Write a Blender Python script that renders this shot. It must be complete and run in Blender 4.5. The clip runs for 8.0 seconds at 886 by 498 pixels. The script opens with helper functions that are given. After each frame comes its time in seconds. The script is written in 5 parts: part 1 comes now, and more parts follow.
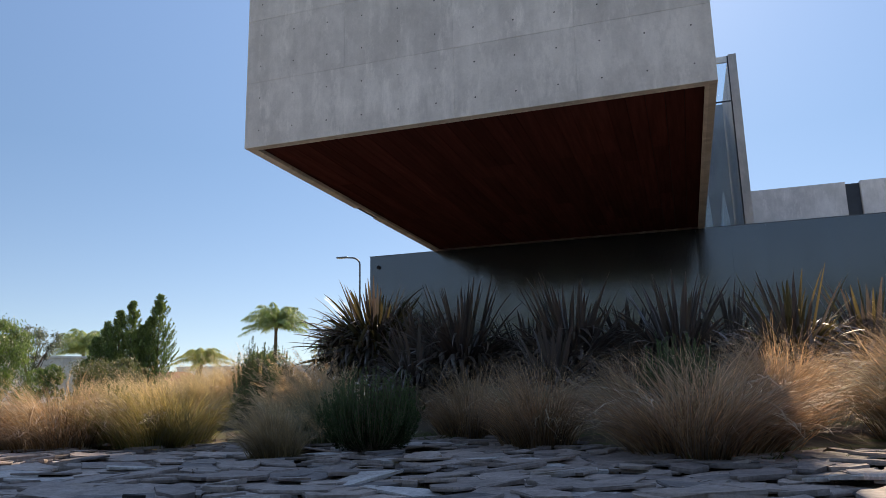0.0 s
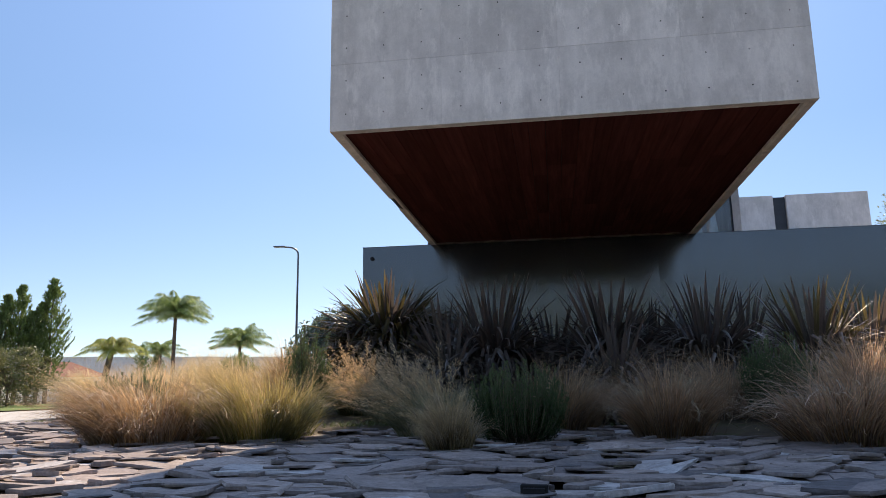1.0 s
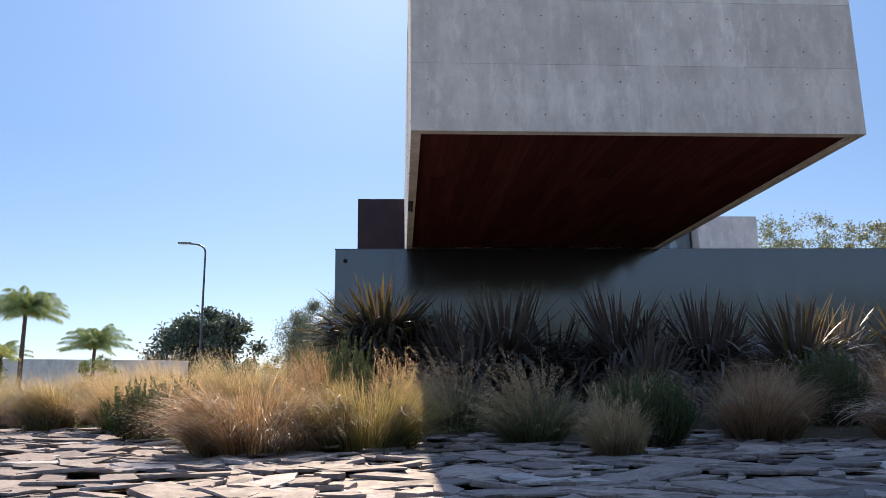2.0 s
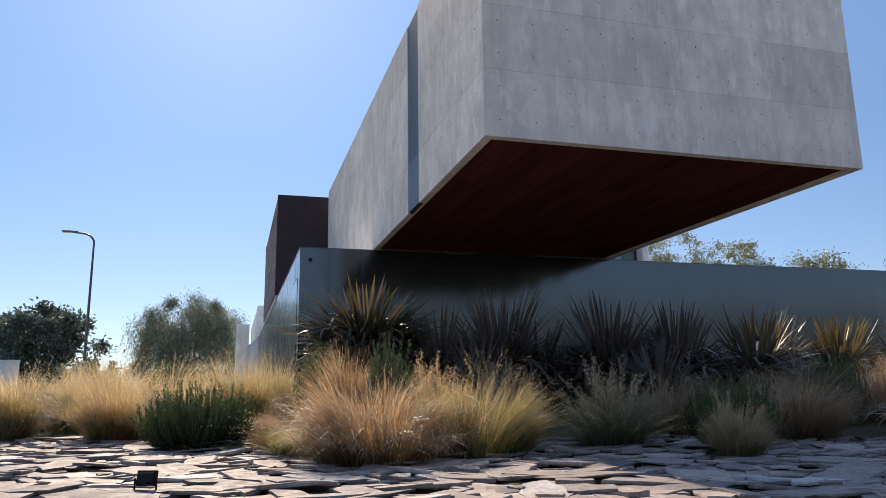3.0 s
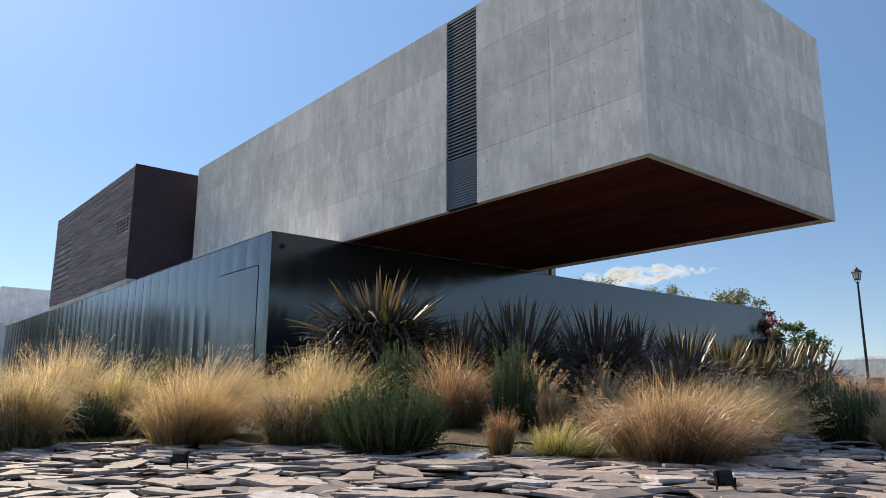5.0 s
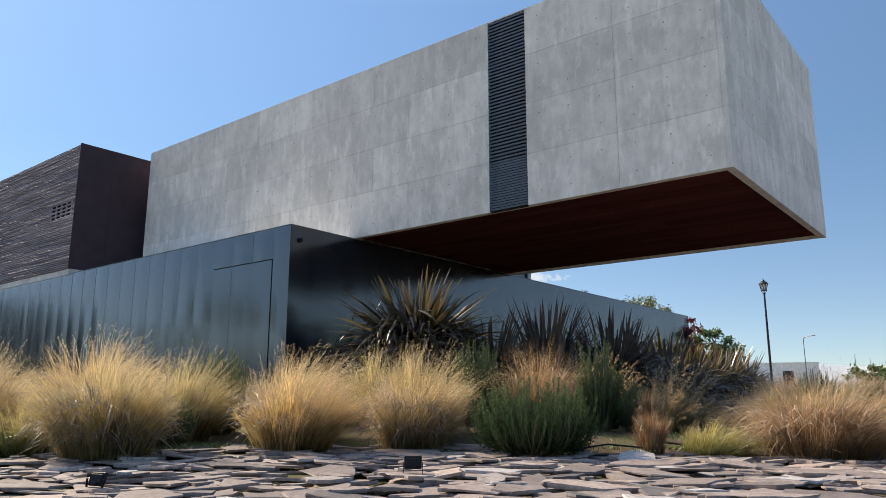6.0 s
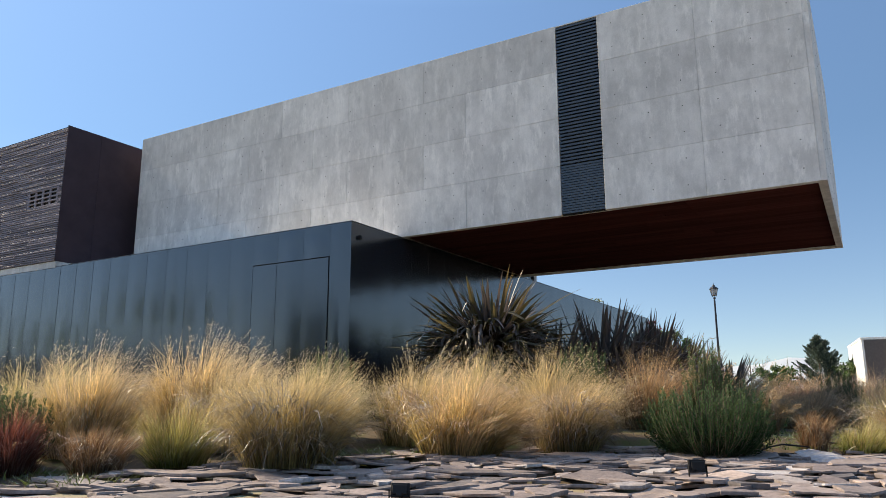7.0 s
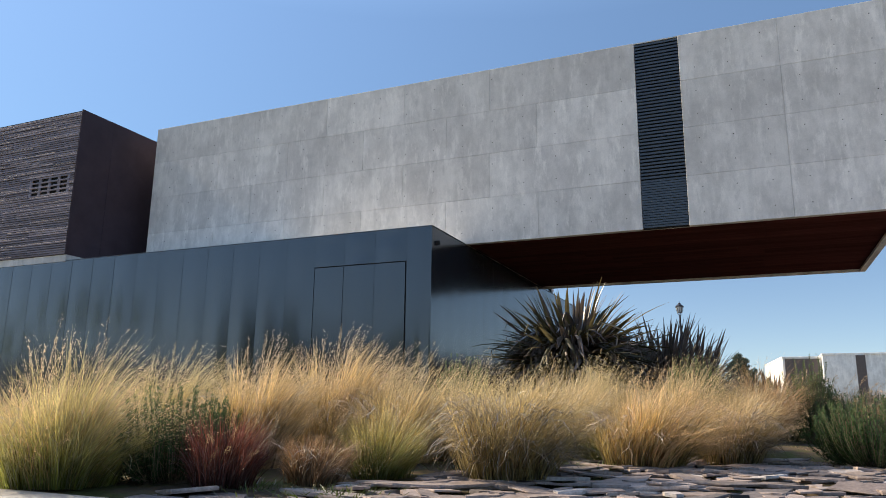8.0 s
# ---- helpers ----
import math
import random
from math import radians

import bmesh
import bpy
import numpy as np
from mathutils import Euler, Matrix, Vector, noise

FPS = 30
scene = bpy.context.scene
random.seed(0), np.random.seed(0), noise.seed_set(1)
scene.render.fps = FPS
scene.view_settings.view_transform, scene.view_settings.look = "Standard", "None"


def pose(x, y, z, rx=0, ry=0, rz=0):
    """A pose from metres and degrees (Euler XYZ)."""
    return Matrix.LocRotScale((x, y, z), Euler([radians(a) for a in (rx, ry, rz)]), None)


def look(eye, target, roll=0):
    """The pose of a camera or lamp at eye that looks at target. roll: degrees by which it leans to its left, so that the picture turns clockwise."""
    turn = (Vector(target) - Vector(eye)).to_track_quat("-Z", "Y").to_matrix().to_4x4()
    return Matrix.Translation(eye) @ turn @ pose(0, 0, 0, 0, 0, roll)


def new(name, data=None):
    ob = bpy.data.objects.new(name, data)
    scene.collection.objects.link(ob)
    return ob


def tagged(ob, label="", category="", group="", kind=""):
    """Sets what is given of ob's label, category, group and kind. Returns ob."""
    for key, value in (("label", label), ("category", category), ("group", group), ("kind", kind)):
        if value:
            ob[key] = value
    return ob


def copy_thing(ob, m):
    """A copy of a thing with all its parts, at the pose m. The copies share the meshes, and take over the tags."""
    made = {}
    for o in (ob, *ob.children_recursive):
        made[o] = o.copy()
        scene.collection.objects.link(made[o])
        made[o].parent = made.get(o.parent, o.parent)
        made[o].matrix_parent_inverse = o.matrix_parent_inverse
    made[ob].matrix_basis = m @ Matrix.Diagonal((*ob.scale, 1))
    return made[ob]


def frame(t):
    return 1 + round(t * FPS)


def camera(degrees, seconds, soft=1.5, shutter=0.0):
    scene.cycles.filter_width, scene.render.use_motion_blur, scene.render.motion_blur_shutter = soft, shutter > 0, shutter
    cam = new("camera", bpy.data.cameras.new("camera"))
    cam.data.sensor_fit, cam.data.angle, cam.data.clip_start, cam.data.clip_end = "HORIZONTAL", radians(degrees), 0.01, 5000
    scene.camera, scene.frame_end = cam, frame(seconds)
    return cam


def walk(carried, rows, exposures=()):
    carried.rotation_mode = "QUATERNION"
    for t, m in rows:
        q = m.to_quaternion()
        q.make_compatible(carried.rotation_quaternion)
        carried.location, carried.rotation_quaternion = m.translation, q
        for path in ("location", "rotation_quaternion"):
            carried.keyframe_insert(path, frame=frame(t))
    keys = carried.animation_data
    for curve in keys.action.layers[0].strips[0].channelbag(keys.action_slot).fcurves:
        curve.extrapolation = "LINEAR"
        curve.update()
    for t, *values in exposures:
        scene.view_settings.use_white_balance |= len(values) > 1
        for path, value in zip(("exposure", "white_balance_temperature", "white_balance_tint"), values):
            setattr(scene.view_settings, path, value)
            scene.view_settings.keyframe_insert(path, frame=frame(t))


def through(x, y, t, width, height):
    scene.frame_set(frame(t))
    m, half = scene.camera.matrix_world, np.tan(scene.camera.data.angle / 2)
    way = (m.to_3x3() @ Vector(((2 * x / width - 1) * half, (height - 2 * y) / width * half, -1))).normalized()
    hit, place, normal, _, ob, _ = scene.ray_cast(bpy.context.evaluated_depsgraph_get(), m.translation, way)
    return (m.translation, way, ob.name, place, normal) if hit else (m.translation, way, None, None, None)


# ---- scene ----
cam = camera(63.2, 8.0, soft=0.6)
EXPOSURES = [(0.0, 0.86, 7600, 12), (0.5, 1.08, 7500, 13), (1.5, 1.06, 7200, 14), (3.5, 0.84, 7050, 11), (5.5, 1.02, 7150, 7), (8.0, 1.14, 7250, 8)]
PATH = [
    (0, (6.336, -9.257, 0.569), (5.718, -7.397, 0.968), -1.2),
    (0.5, (4.845, -9.719, 0.588), (4.379, -7.812, 0.97), -1.3),
    (1, (3.263, -10.041, 0.593), (2.965, -8.1, 0.972), -0.8),
    (1.5, (1.621, -10.212, 0.591), (1.514, -8.253, 0.975), -0.5),
    (1.7, (0.931, -10.198, 0.603), (0.909, -8.236, 0.99), -0.6),
    (2.8, (-2.879, -9.709, 0.714), (-2.404, -7.806, 1.105), -0.8),
    (3, (-3.445, -9.57, 0.717), (-2.899, -7.686, 1.106), -0.8),
    (3.5, (-5.106, -9.028, 0.732), (-4.363, -7.212, 1.117), -0.6),
    (4, (-6.693, -8.233, 0.726), (-5.755, -6.508, 1.109), -0.3),
    (4.2, (-7.283, -7.88, 0.713), (-6.277, -6.195, 1.099), -0.3),
    (5.3, (-10.314, -5.43, 0.705), (-8.959, -4.013, 1.098), 0.3),
    (5.5, (-10.861, -4.897, 0.719), (-9.449, -3.535, 1.11), 0.3),
    (6, (-11.955, -3.431, 0.692), (-10.429, -2.201, 1.092), 0.1),
    (6.5, (-12.989, -1.951, 0.706), (-11.374, -0.84, 1.107), -0.1),
    (7, (-13.932, -0.351, 0.737), (-12.244, 0.644, 1.136), -0.2),
    (7.5, (-14.668, 1.301, 0.742), (-12.918, 2.178, 1.151), 0.1),
    (8, (-15.357, 2.99, 0.7), (-13.562, 3.761, 1.129), 0.6),
]
walk(cam, [(t, look(eye, target, roll)) for t, eye, target, roll in PATH], EXPOSURES)

# ---- world and light ----
SUN_EL, SUN_AZ = 35.0, -1.0
world = bpy.data.worlds.new("world")
scene.world = world
world.use_nodes = True
sky = world.node_tree.nodes.new("ShaderNodeTexSky")
sky.sky_type, sky.sun_disc = "NISHITA", False
sky.sun_elevation, sky.sun_rotation = radians(SUN_EL), radians(SUN_AZ)
sky.air_density, sky.dust_density, sky.ozone_density = 0.72, 0.18, 1.0
sky.altitude = 1200
backing = world.node_tree.nodes["Background"]
backing.inputs["Strength"].default_value = 0.135
wn, wl = world.node_tree.nodes, world.node_tree.links
ray = wn.new("ShaderNodeTexCoord")
split = wn.new("ShaderNodeSeparateXYZ")
# gain by elevation: dims the low sky, boosts the unseen zenith as fill light
sky_gain = wn.new("ShaderNodeValToRGB")
stops = ((0.0, (0.42, 0.42, 0.44)), (0.12, (0.48, 0.505, 0.53)), (0.32, (0.56, 0.65, 0.69)), (0.50, (0.76, 0.86, 0.91)), (0.85, (2.2, 2.2, 2.12)))
while len(sky_gain.color_ramp.elements) < len(stops):
    sky_gain.color_ramp.elements.new(0.5)
for e, (p, c) in zip(sky_gain.color_ramp.elements, stops):
    e.position, e.color = p, (*c, 1)
tone = wn.new("ShaderNodeMix")
tone.data_type, tone.blend_type = "RGBA", "MULTIPLY"
tone.inputs[0].default_value = 1.0
wl.new(ray.outputs["Generated"], split.inputs[0])
wl.new(split.outputs["Z"], sky_gain.inputs["Fac"])
wl.new(sky.outputs["Color"], tone.inputs[6])
wl.new(sky_gain.outputs["Color"], tone.inputs[7])
wl.new(tone.outputs[2], backing.inputs["Color"])
sun = new("sun", bpy.data.lights.new("sun", "SUN"))
sun.data.energy, sun.data.angle, sun.data.color = 3.6, radians(0.53), (1.0, 0.865, 0.69)
sun_dir = Vector((math.sin(radians(SUN_AZ)) * math.cos(radians(SUN_EL)), math.cos(radians(SUN_AZ)) * math.cos(radians(SUN_EL)), math.sin(radians(SUN_EL))))
sun.matrix_world = look(sun_dir * 60, (0, 0, 0))

# ---- materials ----


def shader(name, rough=0.6, metal=0.0, spec=0.5):
    m = bpy.data.materials.new(name)
    m.use_nodes = True
    b = m.node_tree.nodes["Principled BSDF"]
    b.inputs["Roughness"].default_value = rough
    b.inputs["Metallic"].default_value = metal
    b.inputs["Specular IOR Level"].default_value = spec
    return m, m.node_tree, b


def place(nt, stretch=(1, 1, 1), local=False):
    """World or local position, stretched."""
    if local:
        src = nt.nodes.new("ShaderNodeTexCoord").outputs["Object"]
    else:
        src = nt.nodes.new("ShaderNodeNewGeometry").outputs["Position"]
    mp = nt.nodes.new("ShaderNodeMapping")
    mp.inputs["Scale"].default_value = stretch
    nt.links.new(src, mp.inputs["Vector"])
    return mp.outputs["Vector"]


def grain(nt, vec, scale, detail=4.0, rough=0.55):
    n = nt.nodes.new("ShaderNodeTexNoise")
    n.inputs["Scale"].default_value, n.inputs["Detail"].default_value = scale, detail
    n.inputs["Roughness"].default_value = rough
    nt.links.new(vec, n.inputs["Vector"])
    return n.outputs["Fac"]


def ramp(nt, fac, stops):
    r = nt.nodes.new("ShaderNodeValToRGB")
    while len(r.color_ramp.elements) < len(stops):
        r.color_ramp.elements.new(0.5)
    for e, (p, c) in zip(r.color_ramp.elements, stops):
        e.position, e.color = p, (c, c, c, 1) if isinstance(c, float) else (*c, 1)
    nt.links.new(fac, r.inputs["Fac"])
    return r.outputs["Color"]


def blend(nt, fac, a, b, mode="MIX"):
    x = nt.nodes.new("ShaderNodeMix")
    x.data_type, x.blend_type = "RGBA", mode
    for sock, v in ((x.inputs[0], fac), (x.inputs[6], a), (x.inputs[7], b)):
        if isinstance(v, (int, float)):
            sock.default_value = v
        elif isinstance(v, tuple):
            sock.default_value = (*v, 1)
        else:
            nt.links.new(v, sock)
    return x.outputs[2]


def bump(nt, b, height, strength=0.3, distance=0.01):
    n = nt.nodes.new("ShaderNodeBump")
    n.inputs["Strength"].default_value, n.inputs["Distance"].default_value = strength, distance
    nt.links.new(height, n.inputs["Height"])
    nt.links.new(n.outputs["Normal"], b.inputs["Normal"])


def each(nt, island=False):
    if island:
        return nt.nodes.new("ShaderNodeNewGeometry").outputs["Random Per Island"]
    return nt.nodes.new("ShaderNodeObjectInfo").outputs["Random"]


def concrete_mat(name, light, dark, spread=0.12):
    m, nt, b = shader(name, 0.78, 0, 0.35)
    big = ramp(nt, grain(nt, place(nt), 0.55, 5), [(0.3, dark), (0.72, light)])
    streak = ramp(nt, grain(nt, place(nt, (5, 5, 0.55)), 1.0, 5, 0.6), [(0.36, 0.93), (0.5, 0.99), (0.68, 1.06)])
    fine = ramp(nt, grain(nt, place(nt), 30, 5, 0.7), [(0.3, 0.95), (0.7, 1.05)])
    c = blend(nt, 0.8, big, streak, "MULTIPLY")
    mott = ramp(nt, grain(nt, place(nt, (1.0, 1.0, 0.7)), 1.5, 9, 0.72), [(0.38, 0.84), (0.5, 0.99), (0.62, 1.14)])
    c = blend(nt, 0.9, c, mott, "MULTIPLY")
    drip = ramp(nt, grain(nt, place(nt, (3.4, 3.4, 1.1)), 1.0, 9, 0.74), [(0.52, 0.0), (0.64, 0.75)])
    c = blend(nt, drip, c, tuple(v * 1.17 for v in light))
    damp = ramp(nt, grain(nt, place(nt, (2.1, 2.1, 0.9)), 1.3, 8, 0.7), [(0.54, 0.0), (0.66, 0.6)])
    c = blend(nt, damp, c, tuple(v * 0.84 for v in dark))
    c = blend(nt, 1.0, c, fine, "MULTIPLY")
    c = blend(nt, 1.0, c, ramp(nt, each(nt), [(0.0, 1 - spread), (1.0, 1 + spread * 0.6)]), "MULTIPLY")
    nt.links.new(c, b.inputs["Base Color"])
    bump(nt, b, grain(nt, place(nt), 22, 6), 0.12, 0.005)
    return m


CONCRETE = concrete_mat("fair_faced_concrete", (0.685, 0.65, 0.60), (0.56, 0.53, 0.495), 0.15)
PALE_CONCRETE = concrete_mat("pale_concrete", (0.62, 0.60, 0.57), (0.50, 0.48, 0.45), 0.04)
KERB_STONE = concrete_mat("kerb_stone", (0.40, 0.385, 0.36), (0.27, 0.255, 0.24), 0.04)
RENDER_WHITE = concrete_mat("white_render", (0.84, 0.83, 0.80), (0.78, 0.77, 0.74), 0.03)
GREY_RENDER = concrete_mat("grey_render", (0.52, 0.50, 0.48), (0.45, 0.43, 0.42), 0.03)


def plain_mat(name, color, rough=0.5, metal=0.0, spec=0.5, vary=0.12, scale=6.0):
    m, nt, b = shader(name, rough, metal, spec)
    c = ramp(nt, grain(nt, place(nt), scale, 5), [(0.3, tuple(v * (1 - vary) for v in color)), (0.7, tuple(v * (1 + vary) for v in color))])
    nt.links.new(c, b.inputs["Base Color"])
    return m


def clad_mat():
    """Satin blue-grey coil-coated sheet: a dark coat under a glossy lacquer, slightly oil-canned."""
    m, nt, b = shader("satin_blue_grey_sheet", 0.3, 0.0)
    b.inputs["IOR"].default_value = 2.0
    base = ramp(nt, grain(nt, place(nt, (2.5, 2.5, 0.5)), 1.2, 4), [(0.3, (0.010, 0.013, 0.018)), (0.7, (0.015, 0.019, 0.025))])
    base = blend(nt, 1.0, base, ramp(nt, each(nt), [(0.0, 0.88), (1.0, 1.12)]), "MULTIPLY")
    nt.links.new(base, b.inputs["Base Color"])
    r = ramp(nt, grain(nt, place(nt, (1.5, 1.5, 0.8)), 1.4, 4), [(0.3, 0.13), (0.7, 0.20)])
    nt.links.new(r, b.inputs["Roughness"])
    bump(nt, b, grain(nt, place(nt, (3, 3, 0.35)), 1.0, 2), 0.12, 0.012)
    return m


CLAD = clad_mat()
DARK_METAL = plain_mat("dark_metal", (0.035, 0.038, 0.045), 0.45, 0.6)
SLAT_METAL = plain_mat("slat_metal", (0.062, 0.075, 0.09), 0.4, 0.4)
BLACK = plain_mat("black_gap", (0.008, 0.008, 0.009), 0.8)
BROWN_CLAD = plain_mat("brown_board", (0.050, 0.034, 0.040), 0.7, 0.0, 0.15, 0.15, 2.0)
PLASTIC = plain_mat("black_plastic", (0.012, 0.012, 0.013), 0.55, 0.0, 0.2)
STEEL_GREY = plain_mat("painted_steel", (0.11, 0.115, 0.12), 0.45, 0.3)
STEEL_BLACK = plain_mat("black_painted_steel", (0.03, 0.03, 0.035), 0.4, 0.3)
ROOF_TILE = plain_mat("clay_tile", (0.34, 0.14, 0.09), 0.8, 0, 0.3, 0.25, 3)
ASPHALT = plain_mat("pale_worn_paving", (0.50, 0.465, 0.415), 0.85, 0, 0.3, 0.15, 5)
BRONZE = plain_mat("brown_panel", (0.10, 0.08, 0.075), 0.5)
MEMBRANE = plain_mat("white_roof_membrane", (0.85, 0.84, 0.82), 0.35, 0.0, 0.6, 0.05)
CURTAIN = plain_mat("white_curtain", (0.75, 0.75, 0.73), 0.9)
LENS = plain_mat("lamp_lens", (0.6, 0.6, 0.58), 0.2)


def slat_wood():
    m, nt, b = shader("weathered_slats", 0.68, 0, 0.3)
    c = ramp(nt, grain(nt, place(nt, (1, 0.35, 9)), 1.5, 5), [(0.3, (0.130, 0.106, 0.120)), (0.7, (0.27, 0.228, 0.246))])
    c = blend(nt, 1.0, c, ramp(nt, each(nt), [(0.0, 0.66), (1.0, 1.3)]), "MULTIPLY")
    nt.links.new(c, b.inputs["Base Color"])
    return m


SLAT_WOOD = slat_wood()


def soffit_wood():
    m, nt, b = shader("stained_hardwood", 0.95, 0, 0.0)
    c = ramp(nt, grain(nt, place(nt, (9, 0.5, 1)), 1.6, 6, 0.65), [(0.25, (0.058, 0.020, 0.017)), (0.5, (0.083, 0.028, 0.024)), (0.75, (0.112, 0.039, 0.033))])
    c = blend(nt, 1.0, c, ramp(nt, each(nt), [(0.0, 0.78), (1.0, 1.14)]), "MULTIPLY")
    nt.links.new(c, b.inputs["Base Color"])
    bump(nt, b, grain(nt, place(nt, (30, 1.0, 1)), 2, 4), 0.15, 0.004)
    return m


SOFFIT = soffit_wood()


def slate_mat(name, island):
    m, nt, b = shader(name, 0.5, 0, 0.25)
    tone = ramp(nt, each(nt, island), [(0.0, (0.115, 0.103, 0.103)), (0.25, (0.31, 0.250, 0.222)), (0.5, (0.19, 0.155, 0.145)), (0.7, (0.40, 0.318, 0.278)), (0.9, (0.25, 0.205, 0.188)), (0.96, (0.46, 0.42, 0.40))])
    c = blend(nt, 1.0, tone, ramp(nt, grain(nt, place(nt), 4, 7, 0.7), [(0.3, 0.7), (0.5, 0.98), (0.7, 1.22)]), "MULTIPLY")
    c = blend(nt, ramp(nt, grain(nt, place(nt), 2.2, 4), [(0.56, 0.0), (0.72, 0.5)]), c, (0.30, 0.225, 0.17))
    c = blend(nt, 1.0, c, ramp(nt, grain(nt, place(nt), 22, 6, 0.72), [(0.34, 0.74), (0.5, 1.0), (0.66, 1.26)]), "MULTIPLY")
    nt.links.new(c, b.inputs["Base Color"])
    nt.links.new(ramp(nt, grain(nt, place(nt), 7, 4), [(0.3, 0.6), (0.7, 0.85)]), b.inputs["Roughness"])
    bump(nt, b, grain(nt, place(nt), 12, 9, 0.68), 0.6, 0.014)
    return m


SLATE = slate_mat("slate", False)
SLATE_BED = slate_mat("slate_joined", True)


def soil_mat():
    m, nt, b = shader("garden_soil", 0.95, 0, 0.2)
    c = ramp(nt, grain(nt, place(nt), 1.3, 8, 0.65), [(0.35, (0.06, 0.044, 0.03)), (0.5, (0.115, 0.085, 0.055)), (0.62, (0.085, 0.09, 0.03)), (0.75, (0.075, 0.105, 0.028))])
    nt.links.new(c, b.inputs["Base Color"])
    bump(nt, b, grain(nt, place(nt), 14, 6), 0.7, 0.03)
    return m


SOIL = soil_mat()


def land_mat():
    m, nt, b = shader("dry_land", 0.95, 0, 0.2)
    c = ramp(nt, grain(nt, place(nt), 0.05, 8, 0.6), [(0.35, (0.22, 0.18, 0.11)), (0.55, (0.30, 0.25, 0.16)), (0.7, (0.14, 0.15, 0.07))])
    nt.links.new(c, b.inputs["Base Color"])
    return m


LAND = land_mat()


# aerial haze is painted into the hills as a pale blue-grey colour
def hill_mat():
    m, nt, b = shader("painted_haze_hill", 1.0, 0, 0.0)
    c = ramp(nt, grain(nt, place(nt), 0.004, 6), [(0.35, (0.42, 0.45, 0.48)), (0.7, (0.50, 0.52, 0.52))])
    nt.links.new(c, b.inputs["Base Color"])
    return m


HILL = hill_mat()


def leaf_mat(name, root, mid, tip, height, through=0.4, rough=0.55, spread=0.45, gloss=0.05, lock=0.0):
    """Thin plant tissue: colour from foot to tip, varied blade by blade, light passing through."""
    m = bpy.data.materials.new(name)
    m.use_nodes = True
    nt = m.node_tree
    nt.nodes.clear()
    out = nt.nodes.new("ShaderNodeOutputMaterial")
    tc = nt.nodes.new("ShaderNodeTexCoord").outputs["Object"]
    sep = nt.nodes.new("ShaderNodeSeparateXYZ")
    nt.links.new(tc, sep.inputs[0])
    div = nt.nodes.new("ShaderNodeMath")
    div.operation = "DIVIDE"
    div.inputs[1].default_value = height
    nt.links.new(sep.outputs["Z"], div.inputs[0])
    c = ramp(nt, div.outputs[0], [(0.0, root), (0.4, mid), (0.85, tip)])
    c = blend(nt, 1.0, c, ramp(nt, each(nt, True), [(0.0, 1 - spread), (0.7, 1.0), (1.0, 1 + spread)]), "MULTIPLY")
    c = blend(nt, 0.6, c, ramp(nt, grain(nt, place(nt), 1.7, 3), [(0.3, 0.72), (0.7, 1.25)]), "MULTIPLY")
    c = blend(nt, lock, c, ramp(nt, grain(nt, place(nt, (1, 1, 0.45)), 13, 3, 0.6), [(0.34, 0.45), (0.5, 0.95), (0.66, 1.5)]), "MULTIPLY")
    c = blend(nt, 1.0, c, ramp(nt, each(nt), [(0.0, (0.88, 0.94, 0.84)), (0.5, (1.0, 1.0, 1.0)), (1.0, (1.04, 0.98, 0.92))]), "MULTIPLY")
    d = nt.nodes.new("ShaderNodeBsdfDiffuse")
    tr = nt.nodes.new("ShaderNodeBsdfTranslucent")
    gl = nt.nodes.new("ShaderNodeBsdfGlossy")
    gl.inputs["Roughness"].default_value = rough
    nt.links.new(c, d.inputs["Color"])
    nt.links.new(c, tr.inputs["Color"])
    mix = nt.nodes.new("ShaderNodeMixShader")
    mix.inputs[0].default_value = through
    nt.links.new(d.outputs[0], mix.inputs[1])
    nt.links.new(tr.outputs[0], mix.inputs[2])
    mix2 = nt.nodes.new("ShaderNodeMixShader")
    fr = nt.nodes.new("ShaderNodeFresnel")
    fr.inputs["IOR"].default_value = 1.35
    mul = nt.nodes.new("ShaderNodeMath")
    mul.operation = "MULTIPLY_ADD"
    mul.inputs[1].default_value, mul.inputs[2].default_value = gloss * 4, gloss * 0.3
    nt.links.new(fr.outputs[0], mul.inputs[0])
    nt.links.new(mul.outputs[0], mix2.inputs[0])
    nt.links.new(mix.outputs[0], mix2.inputs[1])
    nt.links.new(gl.outputs[0], mix2.inputs[2])
    nt.links.new(mix2.outputs[0], out.inputs["Surface"])
    return m


def glass_mat():
    m, nt, b = shader("window_glass", 0.03, 0, 0.5)
    b.inputs["Base Color"].default_value = (0.75, 0.85, 0.9, 1)
    b.inputs["Transmission Weight"].default_value = 1.0
    b.inputs["IOR"].default_value = 1.45
    return m


GLASS = glass_mat()
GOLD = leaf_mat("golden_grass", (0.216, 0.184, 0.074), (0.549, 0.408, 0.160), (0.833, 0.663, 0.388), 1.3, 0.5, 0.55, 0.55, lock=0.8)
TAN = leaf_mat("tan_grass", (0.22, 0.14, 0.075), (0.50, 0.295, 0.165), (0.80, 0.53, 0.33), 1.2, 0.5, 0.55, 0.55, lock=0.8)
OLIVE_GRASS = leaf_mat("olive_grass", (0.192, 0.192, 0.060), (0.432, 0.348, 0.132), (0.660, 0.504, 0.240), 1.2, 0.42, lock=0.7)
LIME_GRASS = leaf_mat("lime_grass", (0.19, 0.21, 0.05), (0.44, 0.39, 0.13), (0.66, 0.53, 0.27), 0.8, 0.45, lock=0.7)
